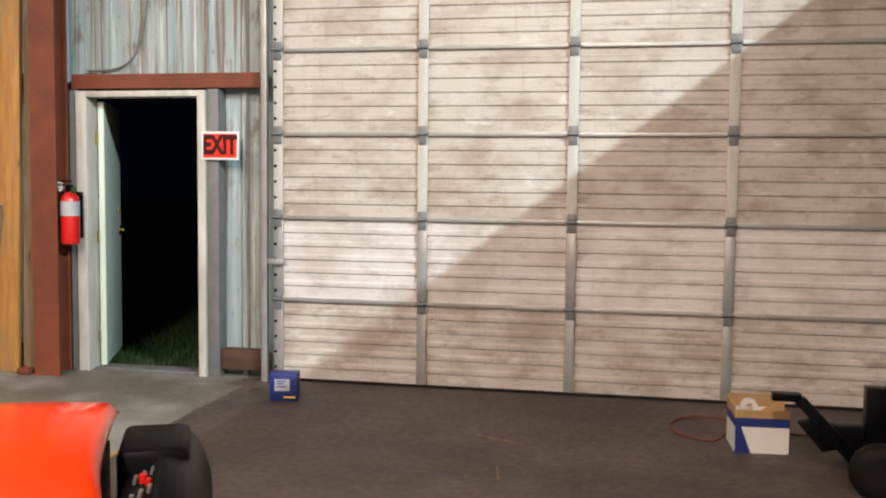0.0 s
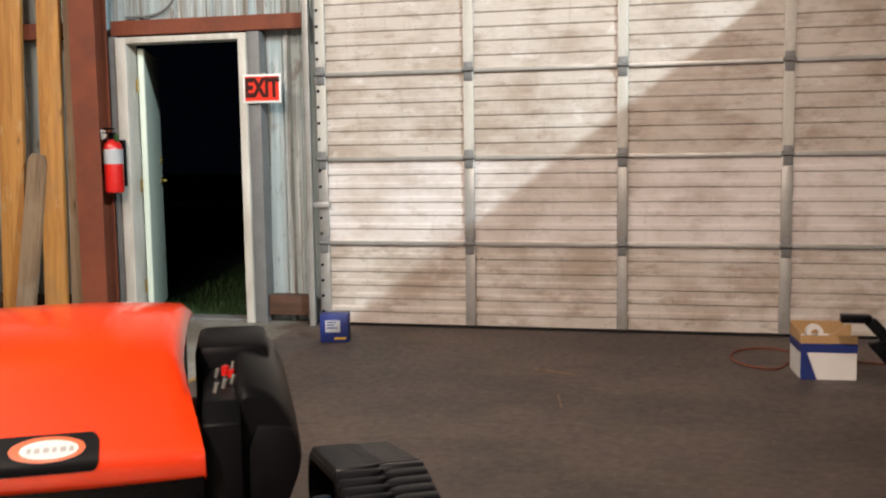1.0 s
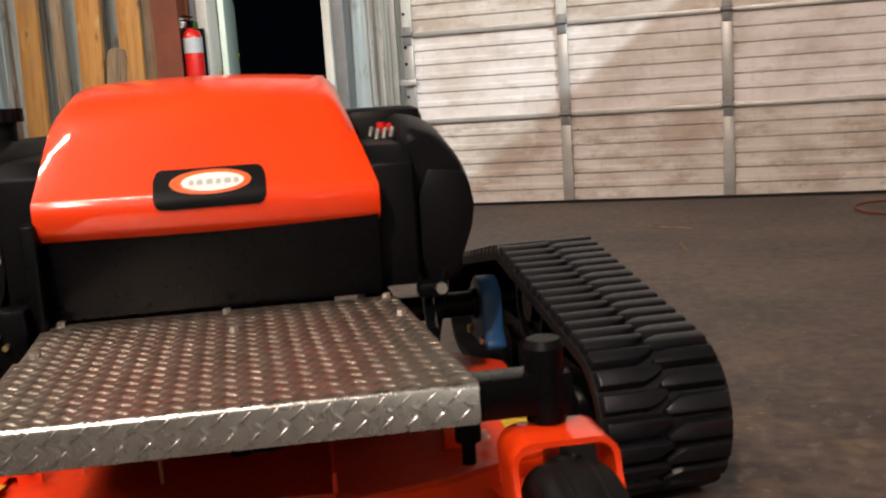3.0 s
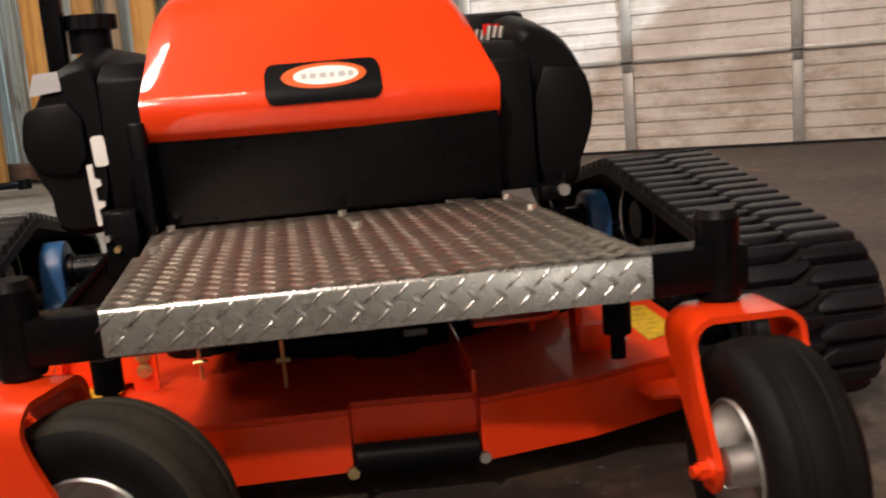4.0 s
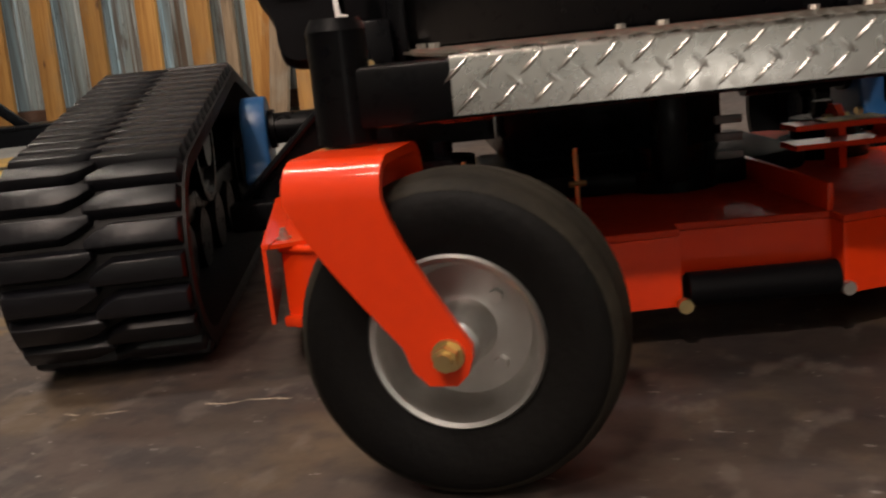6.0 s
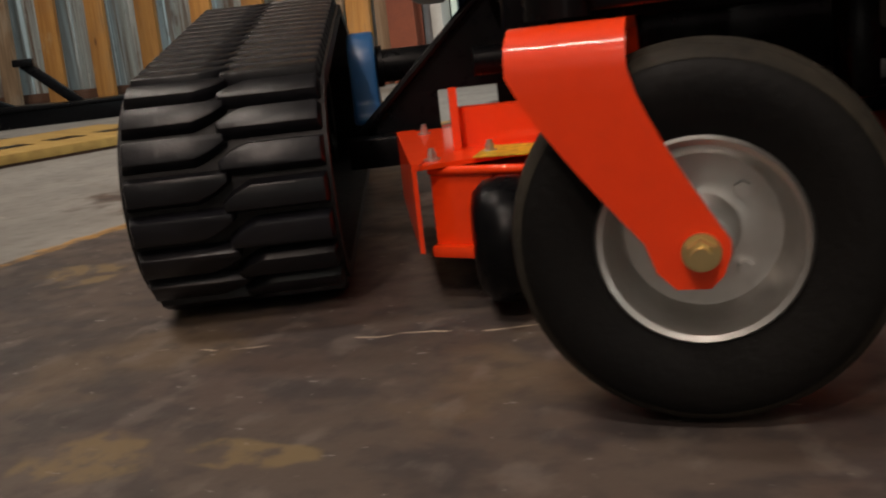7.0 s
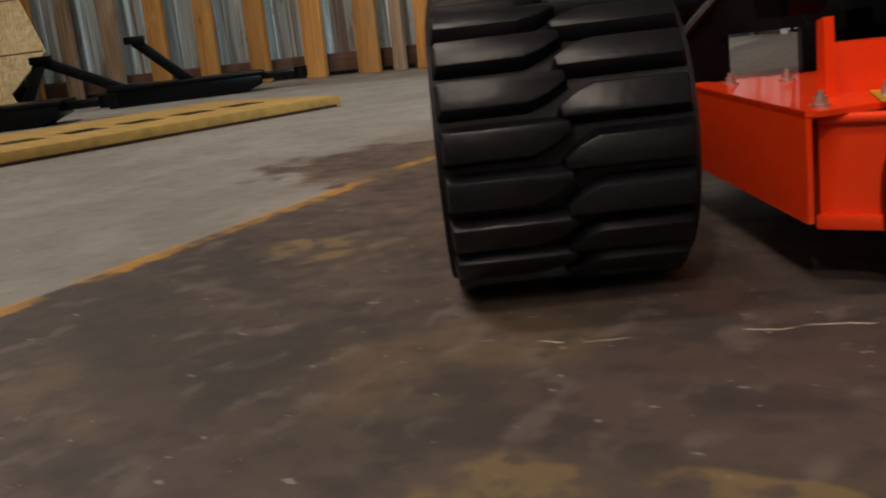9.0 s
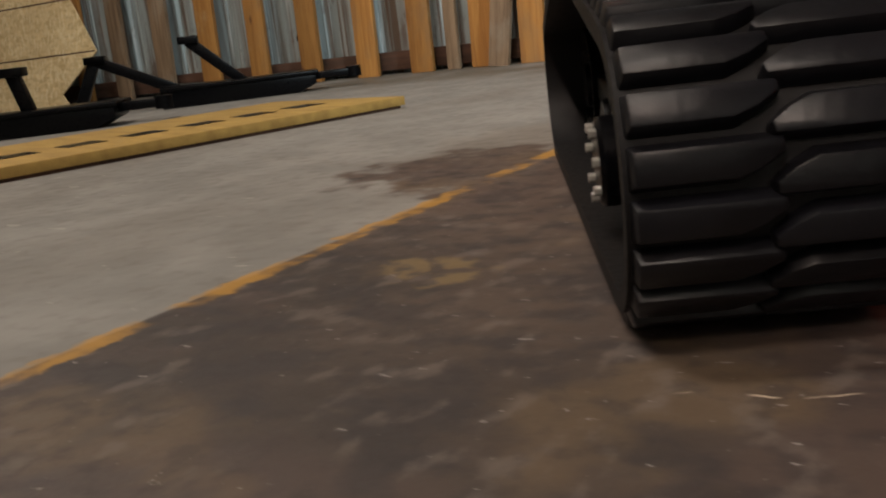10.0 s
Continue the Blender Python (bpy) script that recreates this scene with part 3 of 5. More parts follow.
part("label", lathe([(0.0712, 0.22), (0.0712, 0.33)], 32, Matrix.Rotation(radians(-90), 4, "Y")), GREY_DECAL, ext, "pale paper label")
head = box(-0.02, 0.02, -0.03, 0.03, 0.40, 0.45, 0.006)
box(-0.012, 0.012, -0.12, 0.03, 0.445, 0.455, 0.003, head)
box(-0.012, 0.012, -0.11, 0.02, 0.475, 0.487, 0.003, head, Matrix.Translation((0, 0, 0)))
part("valve", head, BLACK_PAINT, ext, "black valve and lever")
part("gauge", tube((-0.06, -0.03, 0.44), (-0.06, -0.05, 0.44), 0.035, 20), WHITE, ext, "round white tag")
part("tag", box(0.03, 0.07, -0.03, -0.026, 0.39, 0.44, 0.001), GRASS, ext, "green tag")
part("hose", tube((-0.06, 0, 0.40), (-0.085, 0, 0.16), 0.011, 12), BLACK_PAINT, ext)
part("bracket", box(-0.05, 0.05, 0.07, 0.10, 0.05, 0.4, 0.004), BLACK_PAINT, ext)

# ---- roller door: sections of ribbed sheet, stiles, hinges, tracks ----
gd = holder("door_2", pose(0, 0, 0), "dirty ribbed white sectional roller door, closed", "door", kind="structure")
SH = 0.61
COLS = (-2.545, -1.455, -0.39, 0.677, 1.742, 2.81)
panel_shape = [(0.0, 0.0), (0.012, 0.0), (0.016, 0.016)]
for z in (0.09, 0.19, 0.285, 0.385, 0.485):  # raised ribs with a groove below each
    panel_shape += [(z, 0.016), (z + 0.010, 0.004), (z + 0.036, 0.004), (z + 0.050, 0.016)]
panel_shape += [(0.588, 0.016), (0.592, 0.0), (0.605, 0.0)]


def section_mesh(x0, x1, mat):
    rows = [[(x, WY + d, 0.004 + z) for z, d in panel_shape] + [(x, WY + 0.05, 0.609), (x, WY + 0.05, 0.004)] for x in (x0, x1)]
    return mesh_of(loft(rows, closed=True), mat, 0)


for a, b in zip(COLS, COLS[1:]):
    bottom_section, newer_section, upper_section = (section_mesh(a, b, m) for m in (PANEL, NEWER_PANEL, UPPER_PANEL))
    for i in range(7):
        p = part("panel", (bottom_section, newer_section, upper_section)[min(i, 2)], None, gd)
        p.matrix_basis = pose(0, 0, SH * i)
bare_stile, painted_stile = (mesh_of(box(-0.036, 0.036, WY - 0.018, WY + 0.002, 0.02, SH - 0.012, 0.004), m) for m in (GALV, JAMB))
hinge_bm = box(-0.030, 0.030, WY - 0.030, WY - 0.018, -0.075, 0.055, 0.004)
tube((-0.04, WY - 0.036, 0), (0.04, WY - 0.036, 0), 0.013, 12, hinge_bm)
for s in (-1, 1):
    tube((s * 0.015, WY - 0.036, -0.05), (s * 0.015, WY - 0.028, -0.05), 0.007, 8, hinge_bm)
hinge = mesh_of(hinge_bm, GREYTRIM)
for c in COLS:
    for i in range(7):
        o = part("stile", bare_stile if i < 2 else painted_stile, None, gd)
        o.matrix_basis = pose(c, 0, SH * i)
        if i:
            o = part("hinge", hinge, None, gd)
            o.matrix_basis = pose(c, 0, SH * i)
rail = mesh_of(box(COLS[0], COLS[-1], WY - 0.012, WY + 0.004, -0.016, 0.012, 0.003), GALV)
for i in range(1, 7):
    o = part("meeting_rail", rail, None, gd)
    o.matrix_basis = pose(0, 0, SH * i)
part("bottom_seal", box(COLS[0], COLS[-1], WY - 0.02, WY + 0.05, 0.0, 0.018, 0.004), RUBBER, gd, "black rubber bottom seal")
for s, x in ((-1, -2.615), (1, 2.88)):
    tr = box(x - 0.035, x + 0.012, WY - 0.10, WY - 0.09, 0, 4.4, 0.002)
    box(x - 0.035, x - 0.028, WY - 0.10, WY + 0.05, 0, 4.4, 0.002, tr)
    part("guide_track", tr, GALV, gd, "galvanised guide track")
for i in range(36):  # bolt holes down the end stile
    part("bolt", tube((-2.565, WY - 0.026, 0.1 + i * 0.115), (-2.565, WY - 0.018, 0.1 + i * 0.115), 0.011, 8), BLACK_PAINT, gd)
part("slide_lock", box(-2.63, -2.49, WY - 0.06, WY - 0.02, 0.87, 0.91, 0.004), GALV, gd, "slide lock")

# ---- tracked mower, seen from its front; local x across, y to its rear ----
MOWER = pose(-1.044, 1.1685, 0, 0, 0, 25.0) @ Matrix.Scale(0.983, 4)
mower = holder("tracked_mower", MOWER, "orange and black zero-turn mower on rubber tracks with a diamond-plate step", "mower")


def mpart(name, bm, mat, label="", parent=None, smooth=40):
    return part(name, bm, mat, parent or mower, label, smooth)


# step plate: top sheet, folded front, raised diamonds
FL, FR, BR, BL = (-0.346, 0.0), (0.342, -0.012), (0.296, 0.640), (-0.372, 0.655)
PZ = 0.417
plate = slab(((FL[0], FL[1] + 0.007), (FR[0], FR[1] + 0.007), BR, BL, (-0.386, 0.655), (-0.362, 0.37), (-0.372, 0.37)), PZ - 0.004, PZ)
rows = []
for c in (FL, FR):
    arc = [(0.0, -0.060)] + [(0.007 - 0.007 * math.cos(radians(t)), -0.007 + 0.007 * math.sin(radians(t))) for t in (0, 22, 45, 68, 90)]
    inner = [(0.007, -0.004), (0.004, -0.008), (0.004, -0.060)]
    rows.append([(c[0], c[1] + y, PZ + z) for y, z in arc + inner])
fold = loft(rows, closed=True)
step = mpart("step_plate", plate, WORN_ALU, "bare aluminium diamond-plate step", smooth=40)
part("front_fold", fold, ALU, step, "folded bright aluminium front edge")


def on_plate(u, v):
    a, b = Vector(FL).lerp(Vector(FR), u), Vector(BL).lerp(Vector(BR), u)
    return a.lerp(b, v)


def bead(verts, faces, c, ax, up, n, length=0.030, wide=0.0085, high=0.0022):
    """One raised lens-shaped bead of the diamond pattern."""
    k = len(verts)
    side = n.cross(ax)
    for t, w, h in ((-1, 0, 0), (-0.5, 0.8, 0), (0.5, 0.8, 0), (1, 0, 0), (0.5, -0.8, 0), (-0.5, -0.8, 0), (-0.45, 0, 1), (0.45, 0, 1)):
        verts.append(c + ax * (t * length / 2) + side * (w * wide / 2) + n * (h * high))
    for f in ((0, 1, 6), (1, 2, 7, 6), (2, 3, 7), (3, 4, 7), (4, 5, 6, 7), (5, 0, 6)):
        faces.append([k + i for i in f])


verts, faces = [], []
up = Vector((0, 0, 1))
for i in range(38):
    for j in range(18):
        odd = i % 2
        u, v = (i + 0.5) / 38, (j + 0.3 + 0.5 * odd) / 18.2
        p = on_plate(u, v)
        ax = Vector((0.80, -0.60 if odd else 0.60, 0))
        bead(verts, faces, Vector((p.x, p.y, PZ)), ax, None, up, 0.031, 0.0088, 0.0028)
me = bpy.data.meshes.new("mesh")
me.from_pydata([tuple(v) for v in verts], [], faces)
me.materials.append(WORN_ALU)
me.shade_smooth()
o = part("diamond_pattern", me, None, step)
tagged(o, kind="stuff")
fv, ff = [], []
nf = Vector((-(FR[1] - FL[1]), FR[0] - FL[0], 0)).normalized() * -1
along = Vector((FR[0] - FL[0], FR[1] - FL[1], 0)).normalized()
for i in range(38):
    for j in range(2):
        c = Vector((*FL, 0)).lerp(Vector((*FR, 0)), (i + 0.35 + 0.5 * (j % 2)) / 38.2)
        if i % 2 == 0:
            bead(fv, ff, c + up * (PZ - 0.016 - 0.030 * j), (along * 0.74 + up * 0.67), None, nf, 0.036, 0.0050, 0.0042)
        else:
            bead(fv, ff, c + up * (PZ - 0.030 + 0.002 * j), (along * 0.72 - up * 0.70), None, nf, 0.024, 0.0070, 0.0007) if j == 0 else None
me = bpy.data.meshes.new("mesh")
me.from_pydata([tuple(v) for v in fv], [], ff)
me.materials.append(ALU)
me.shade_smooth()
tagged(part("front_pattern", me, None, step), kind="stuff")
for u, v in ((0.03, 0.60), (0.03, 0.97), (0.50, 0.95), (0.52, 0.70), (0.97, 0.97), (0.97, 0.72)):
    p = on_plate(u, v)
    part("bolt", tube((p.x, p.y, PZ), (p.x, p.y, PZ + 0.010), 0.009, 6), STEEL, step)

# front cross tube, caster pivots, frame rails
mpart("cross_tube", box(-0.47, 0.48, 0.006, 0.066, 0.352, 0.412, 0.005), BLACK_PAINT)
for x in (-0.452, 0.446):
    mpart("pivot_tube", tube((x, 0.03, 0.340), (x, 0.03, 0.448), 0.029, 28), BLACK_PAINT)
    mpart("pivot_cap", tube((x, 0.03, 0.448), (x, 0.03, 0.460), 0.030, 28, r2=0.024), PLASTIC)
for x in (-0.33, 0.27):
    mpart("frame_rail", box(x - 0.03, x + 0.03, 0.066, 1.5, 0.345, 0.405, 0.005), BLACK_PAINT)
mpart("cross_member", box(-0.30, 0.24, 0.50, 0.56, 0.33, 0.405, 0.005), BLACK_PAINT)


# casters
def caster(pivot, heading, nut_finish, tread_finish):
    """Forked caster: local x is the axle, y the trail."""
    m = pose(pivot[0], pivot[1], 0, 0, 0, heading)
    R, T, K, HS = 0.1575, 0.093, 0.70, 0.078
    fork = bmesh.new()
    # the U: a bent strap that leans back to the axle on both sides
    path = [(-HS, 0.165), (-HS, 0.30)] + [(-HS + 0.034 * (1 - math.cos(a)), 0.302 + 0.034 * math.sin(a)) for a in [radians(x) for x in (15, 35, 55, 75, 90)]]
    path = path + [(-x, z) for x, z in reversed(path)]

    def strap(x, z):
        t = max(0.0, min(1.0, (0.30 - z) / 0.135))
        c = T * t ** 1.2
        return c - 0.046 + 0.004 * t, c + 0.046 - 0.024 * t
    k = len(path)
    rows = []
    for i, (x, z) in enumerate(path):
        a = Vector((*path[max(0, i - 1)], 0))
        b = Vector((*path[min(k - 1, i + 1)], 0))
        d = (b - a).normalized()
        nrm = Vector((-d.y, d.x, 0))
        lo, hi = strap(x, z)
        xi, zi = x - nrm.x * 0.009, z - nrm.y * 0.009
        rows.append([(x, lo, z), (x, hi, z), (xi, hi, zi), (xi, lo, zi)])
    # refine the arms so the lean curves
    full = []
    for p, q in zip(rows, rows[1:]):
        full.append(p)
        if abs(p[0][2] - q[0][2]) > 0.05:
            for s in range(1, 7):
                t = s / 7
                z = p[0][2] * (1 - t) + q[0][2] * t
                lo, hi = strap(p[0][0], z)
                full.append([(p[0][0], lo, z), (p[0][0], hi, z), (p[2][0], hi, z), (p[3][0], lo, z)])
    full.append(rows[-1])
    loft(full, closed=True, bm=fork)
    for s in (-1, 1):
        lo, hi = strap(0, 0.165)
        out = [(lo, 0.165), (hi, 0.165), (hi, 0.155), (hi - 0.006, 0.138), (hi - 0.016, 0.128), (lo + 0.022, 0.128), (lo + 0.008, 0.142)]
        slab(out, s * (HS - 0.009), s * HS, "x", bm=fork)
    f = mpart("caster_fork", fork, ORANGE, "orange painted caster fork", smooth=30)
    f.matrix_basis = m
    wm = Matrix.Translation((0, T, R))
    tyre = lathe([(0.088 + (r - 0.088) * 0.875, x * K) for r, x in ((0.081, -0.062), (0.100, -0.072), (0.120, -0.080), (0.140, -0.080), (0.153, -0.070), (0.160, -0.058), (0.162, -0.050), (0.1615, -0.047), (0.1645, -0.030), (0.1625, -0.027),
                  (0.166, -0.008), (0.166, 0.008), (0.1625, 0.027), (0.1645, 0.030), (0.1615, 0.047), (0.162, 0.050), (0.160, 0.058), (0.153, 0.070), (0.140, 0.080), (0.120, 0.080), (0.100, 0.072), (0.081, 0.062))], 72, wm)
    t = part("caster_tyre", tyre, TYRE, mower, "dusty black ribbed pneumatic tyre")
    t.matrix_basis = m
    tread = lathe([(0.088 + (r - 0.088) * 0.875 + 0.0008, x * K) for r, x in ((0.150, -0.0725), (0.153, -0.070), (0.160, -0.058), (0.162, -0.050), (0.1615, -0.047), (0.1645, -0.030), (0.1625, -0.027),
                   (0.166, -0.008), (0.166, 0.008), (0.1625, 0.027), (0.1645, 0.030), (0.1615, 0.047), (0.162, 0.050), (0.160, 0.058), (0.153, 0.070), (0.150, 0.0725))], 72, wm)
    part("tread", tread, tread_finish, t, "ribbed tread")
    for s in (-1, 1):
        rim = lathe([(r * 0.92, x * K) for r, x in ((0.088, s * 0.058), (0.092, s * 0.066), (0.089, s * 0.071), (0.084, s * 0.068), (0.080, s * 0.055), (0.078, s * 0.020), (0.070, s * 0.004), (0.050, s * 0.002), (0.034, s * 0.006), (0.030, s * 0.020), (0.027, s * 0.085), (0.012, s * 0.100), (0.0, s * 0.100))], 56, wm)
        for i in range(4):
            a = math.pi / 4 + i * math.pi / 2
            c = Vector((0, T + 0.047 * math.cos(a), R + 0.047 * math.sin(a)))
            tube(c + Vector((s * 0.002, 0, 0)), c + Vector((s * 0.012, 0, 0)), 0.007, 6, rim)
        part("rim", rim, RIM, t, "bare silver steel rim")
        nut = tube((s * HS, T, R), (s * (HS + 0.004), T, R), 0.015, 20)
        tube((s * (HS + 0.004), T, R), (s * (HS + 0.016), T, R), 0.012, 6, nut)
        tube((s * (HS + 0.016), T, R), (s * (HS + 0.024), T, R), 0.008, 10, nut)
        part("axle_nut", nut, nut_finish, f, "axle nut")
    return f


caster((-0.446, -0.018), -106, GOLD, TREAD)
caster((0.450, -0.008), 181, ORANGE, TYRE)

# hood: front lip, crease, sloping face rolling into a crowned top
prof = ((0.628, 0.588), (0.620, 0.598), (0.613, 0.618), (0.6105, 0.630), (0.611, 0.640), (0.6135, 0.649), (0.618, 0.657), (0.625, 0.666), (0.634, 0.676), (0.660, 0.705), (0.700, 0.752), (0.742, 0.798), (0.775, 0.826), (0.82, 0.848), (0.90, 0.868), (1.0, 0.882), (1.1, 0.891), (1.2, 0.892), (1.32, 0.886), (1.40, 0.862))
secs = []
for y, z in prof:
    f = min(1, max(0, (z - 0.65) / 0.2))
    half_l, half_r = -0.374 + 0.020 * f, 0.280 - 0.050 * f
    row = []
    for i in range(25):
        u = i / 24
        x = half_l + (half_r - half_l) * u
        e = abs(2 * u - 1)
        drop = 0.014 * f * e ** 2 + 0.022 * f * max(0, (e - 0.90) / 0.10) ** 2
        row.append((x, y + 0.010 * e ** 2 + 0.02 * (u - 0.5), z + 0.004 - 0.008 * u - drop))
    secs.append(row)
hood = bmesh.new()
loft(secs, bm=hood)
geo = bmesh.ops.extrude_face_region(hood, geom=hood.faces[:])
bmesh.ops.translate(hood, verts=[g for g in geo["geom"] if isinstance(g, bmesh.types.BMVert)], vec=(0, 0.02, -0.012))
hd = mpart("hood", hood, ORANGE, "glossy orange hood with a black badge", smooth=50)
skirt = slab([(0.66, 0.42), (0.645, 0.60), (0.66, 0.625), (1.22, 0.625), (1.22, 0.42)], -0.372, 0.276, "x", 0.004)
mpart("body_panel", skirt, BLACK_PAINT, "satin black body panel under the hood")
mpart("engine_housing", slab([(0.72, 0.60), (0.80, 0.77), (1.22, 0.79), (1.22, 0.60)], -0.34, 0.22, "x"), BLACK_PAINT)


def rounded(cx, cz, w, h, r, n=6):
    pts = []
    for sx, sz, a0 in ((1, 1, 0), (-1, 1, 90), (-1, -1, 180), (1, -1, 270)):
        for i in range(n + 1):
            a = radians(a0 + 90 * i / n)
            pts.append((cx + sx * (w / 2 - r) + r * math.cos(a), cz + sz * (h / 2 - r) + r * math.sin(a)))
    return pts


# badge bends with the crease, so it is built on the same profile
def face_y(z):
    for (y0, z0), (y1, z1) in zip(prof, prof[1:]):
        if z0 <= z <= z1:
            return y0 + (y1 - y0) * (z - z0) / (z1 - z0)
    return prof[0][0]


def badge_piece(outline_fn, lift, nx, nz):
    bm = bmesh.new()
    grid = {}
    for i in range(nx + 1):
        for j in range(nz + 1):
            x, z = outline_fn(i / nx, j / nz)
            grid[i, j] = bm.verts.new((x, face_y(z) - lift + 0.02 * ((x + 0.374) / 0.654 - 0.5) + 0.010 * abs(2 * (x + 0.374) / 0.654 - 1) ** 2, z))
    for i in range(nx):
        for j in range(nz):
            bm.faces.new((grid[i, j], grid[i + 1, j], grid[i + 1, j + 1], grid[i, j + 1]))
    return bm


def rrect(x0, x1, z0, z1, r):
    def fn(u, v):
        inset = 0.0
        d = min(u, 1 - u) * (x1 - x0)
        if d < r:
            inset = r - math.sqrt(max(0, r * r - (r - d) ** 2))
        return x0 + (x1 - x0) * u, z0 + inset + (z1 - z0 - 2 * inset) * v
    return fn


def oval(cx, cz, a, b):
    def fn(u, v):
        t = max(-1, min(1, 2 * u - 1))
        h = b * math.sqrt(max(0.0, 1 - t * t))
        return cx + a * t, cz + h * (2 * v - 1)
    return fn


bd = part("badge", badge_piece(rrect(-0.152, 0.060, 0.628, 0.702, 0.018), 0.004, 40, 14), PLASTIC, hd, "black badge plate with an oval emblem")
ORANGE_DECAL = material("orange_decal", (0.75, 0.12, 0.02), 0.35, bump=0)
part("emblem_ring", badge_piece(oval(-0.044, 0.676, 0.078, 0.0225), 0.0055, 32, 6), ORANGE_DECAL, hd, "orange oval ring")
part("emblem", badge_piece(oval(-0.040, 0.676, 0.060, 0.0165), 0.007, 32, 6), WHITE, hd, "white oval emblem")
for i, (x, w) in enumerate(((-0.085, 0.010), (-0.070, 0.012), (-0.052, 0.013), (-0.034, 0.010), (-0.018, 0.013), (0.000, 0.010))):
    part("emblem_bar", badge_piece(rrect(x, x + w, 0.671, 0.681, 0.0015), 0.0085, 4, 2), GREY_DECAL, hd, "unreadable lettering bar")


# side tanks / fenders
def shell(outline_front, y0, y1, grow, round_=0.02):
    """A rounded body: outline in x-z, lofted along y, swelling from its front face."""
    cx = sum(p[0] for p in outline_front) / len(outline_front)
    cz = sum(p[1] for p in outline_front) / len(outline_front)
    rows = []
    for y, s in ((y0, 0.90), (y0 + 0.012, 0.96), (y0 + 0.035, 1.0), (y0 + 0.2, 1.0 + grow), ((y0 + y1) / 2, 1.0 + grow), (y1, 1.0 + grow * 0.5)):
        rise = 0.03 * min(1, max(0, (y - y0) / 0.2))
        rows.append([(cx + (x - cx) * s, y, cz + (z - cz) * s + rise * max(0, min(1, (z - 0.55) / 0.15))) for x, z in outline_front])
    return loft(rows, closed=True)


def smooth_loop(pts, n=3):
    for _ in range(n):
        out = []
        for i, p in enumerate(pts):
            q = pts[(i + 1) % len(pts)]
            out += [(p[0] * 0.75 + q[0] * 0.25, p[1] * 0.75 + q[1] * 0.25), (p[0] * 0.25 + q[0] * 0.75, p[1] * 0.25 + q[1] * 0.75)]
        pts = out
    return pts


fr = smooth_loop([(0.352, 0.405), (0.455, 0.400), (0.470, 0.44), (0.468, 0.48), (0.502, 0.535), (0.498, 0.62), (0.458, 0.700), (0.41, 0.735), (0.350, 0.742), (0.345, 0.66)], 2)
tank = mpart("fuel_tank", shell(fr, 0.78, 1.45, 0.02), PLASTIC, "textured black plastic side tank", smooth=35)
fl_ = [(-x - 0.125, z) for x, z in fr]
tank2 = mpart("fuel_tank", shell(fl_, 0.78, 1.45, 0.02), PLASTIC, "textured black plastic side tank", smooth=35)
right_face = smooth_loop([(0.372, 0.408), (0.372, 0.660), (0.470, 0.652), (0.486, 0.630), (0.498, 0.555), (0.458, 0.448), (0.435, 0.415)], 1)
left_face = smooth_loop([(-0.510, 0.525), (-0.512, 0.668), (-0.605, 0.660), (-0.622, 0.640), (-0.630, 0.570), (-0.600, 0.530)], 1)
for face in (right_face, left_face):
    mpart("tank_panel", slab(face, 0.764, 0.81, "y", 0.005), PLASTIC, "flat textured black front panel of the tank", smooth=35)
console = slab([(0.72, 0.42), (0.72, 0.68), (0.80, 0.715), (1.35, 0.735), (1.35, 0.42)], 0.27, 0.36, "x", 0.006)
mpart("control_console", console, PLASTIC, "black control console")
mpart("rear_cowl", box(0.245, 0.44, 1.10, 1.40, 0.60, 0.79, 0.025), PLASTIC, "black rear cowl behind the switches")
console = slab([(0.74, 0.42), (0.74, 0.70), (0.80, 0.73), (1.35, 0.745), (1.35, 0.42)], -0.47, -0.37, "x", 0.006)
mpart("control_console", console, PLASTIC, "black control console")
rc = tube((0.325, 0.98, 0.735), (0.325, 0.98, 0.758), 0.011, 16)
tube((0.340, 0.95, 0.735), (0.340, 0.95, 0.755), 0.008, 16, rc)
mpart("choke_knob", rc, RED, "red choke knob")
for i in range(7):
    x, y = 0.300 + 0.020 * (i % 4), 0.84 + 0.04 * i
    b = tube((x, y, 0.725), (x + 0.006, y, 0.748), 0.006, 10)
    mpart("switch", b, STEEL, "chrome switch")
cap = tube((-0.528, 1.02, 0.765), (-0.528, 1.02, 0.815), 0.044, 28)
knurl = [(-0.528 + r * math.cos(math.tau * k / 56), 1.02 + r * math.sin(math.tau * k / 56)) for k in range(56) for r in ((0.055, 0.055, 0.059, 0.059)[k % 4],)]
slab(knurl, 0.812, 0.842, "z", bm=cap)
mpart("filler_cap", cap, PLASTIC, "black fuel filler cap")
mpart("tank_decal", slab([(-0.604, 0.680), (-0.542, 0.688), (-0.546, 0.724), (-0.590, 0.722)], 0.772, 0.776, "y"), GREY_DECAL, "pale grey decal")

# height-of-cut indicator, lever post and linkages on the near side
ind = slab([(-0.008, 0.0), (0.014, 0.0), (0.014, 0.008), (0.0, 0.012), (0.0, 0.030), (0.012, 0.034), (0.012, 0.042), (0.0, 0.046), (0.0, 0.068), (0.012, 0.072), (0.012, 0.082), (0.002, 0.087), (0.002, 0.112), (-0.008, 0.112)], 0, 0.006, "y")
o = mpart("height_indicator", ind, WHITE, "white notched height indicator")
o.matrix_basis = pose(-0.470, 0.63, 0.440, 0, -3, 0)
o = mpart("indicator_plate", slab(rounded(0, 0, 0.024, 0.055, 0.007), 0, 0.005, "y"), WHITE, "white plastic plate")
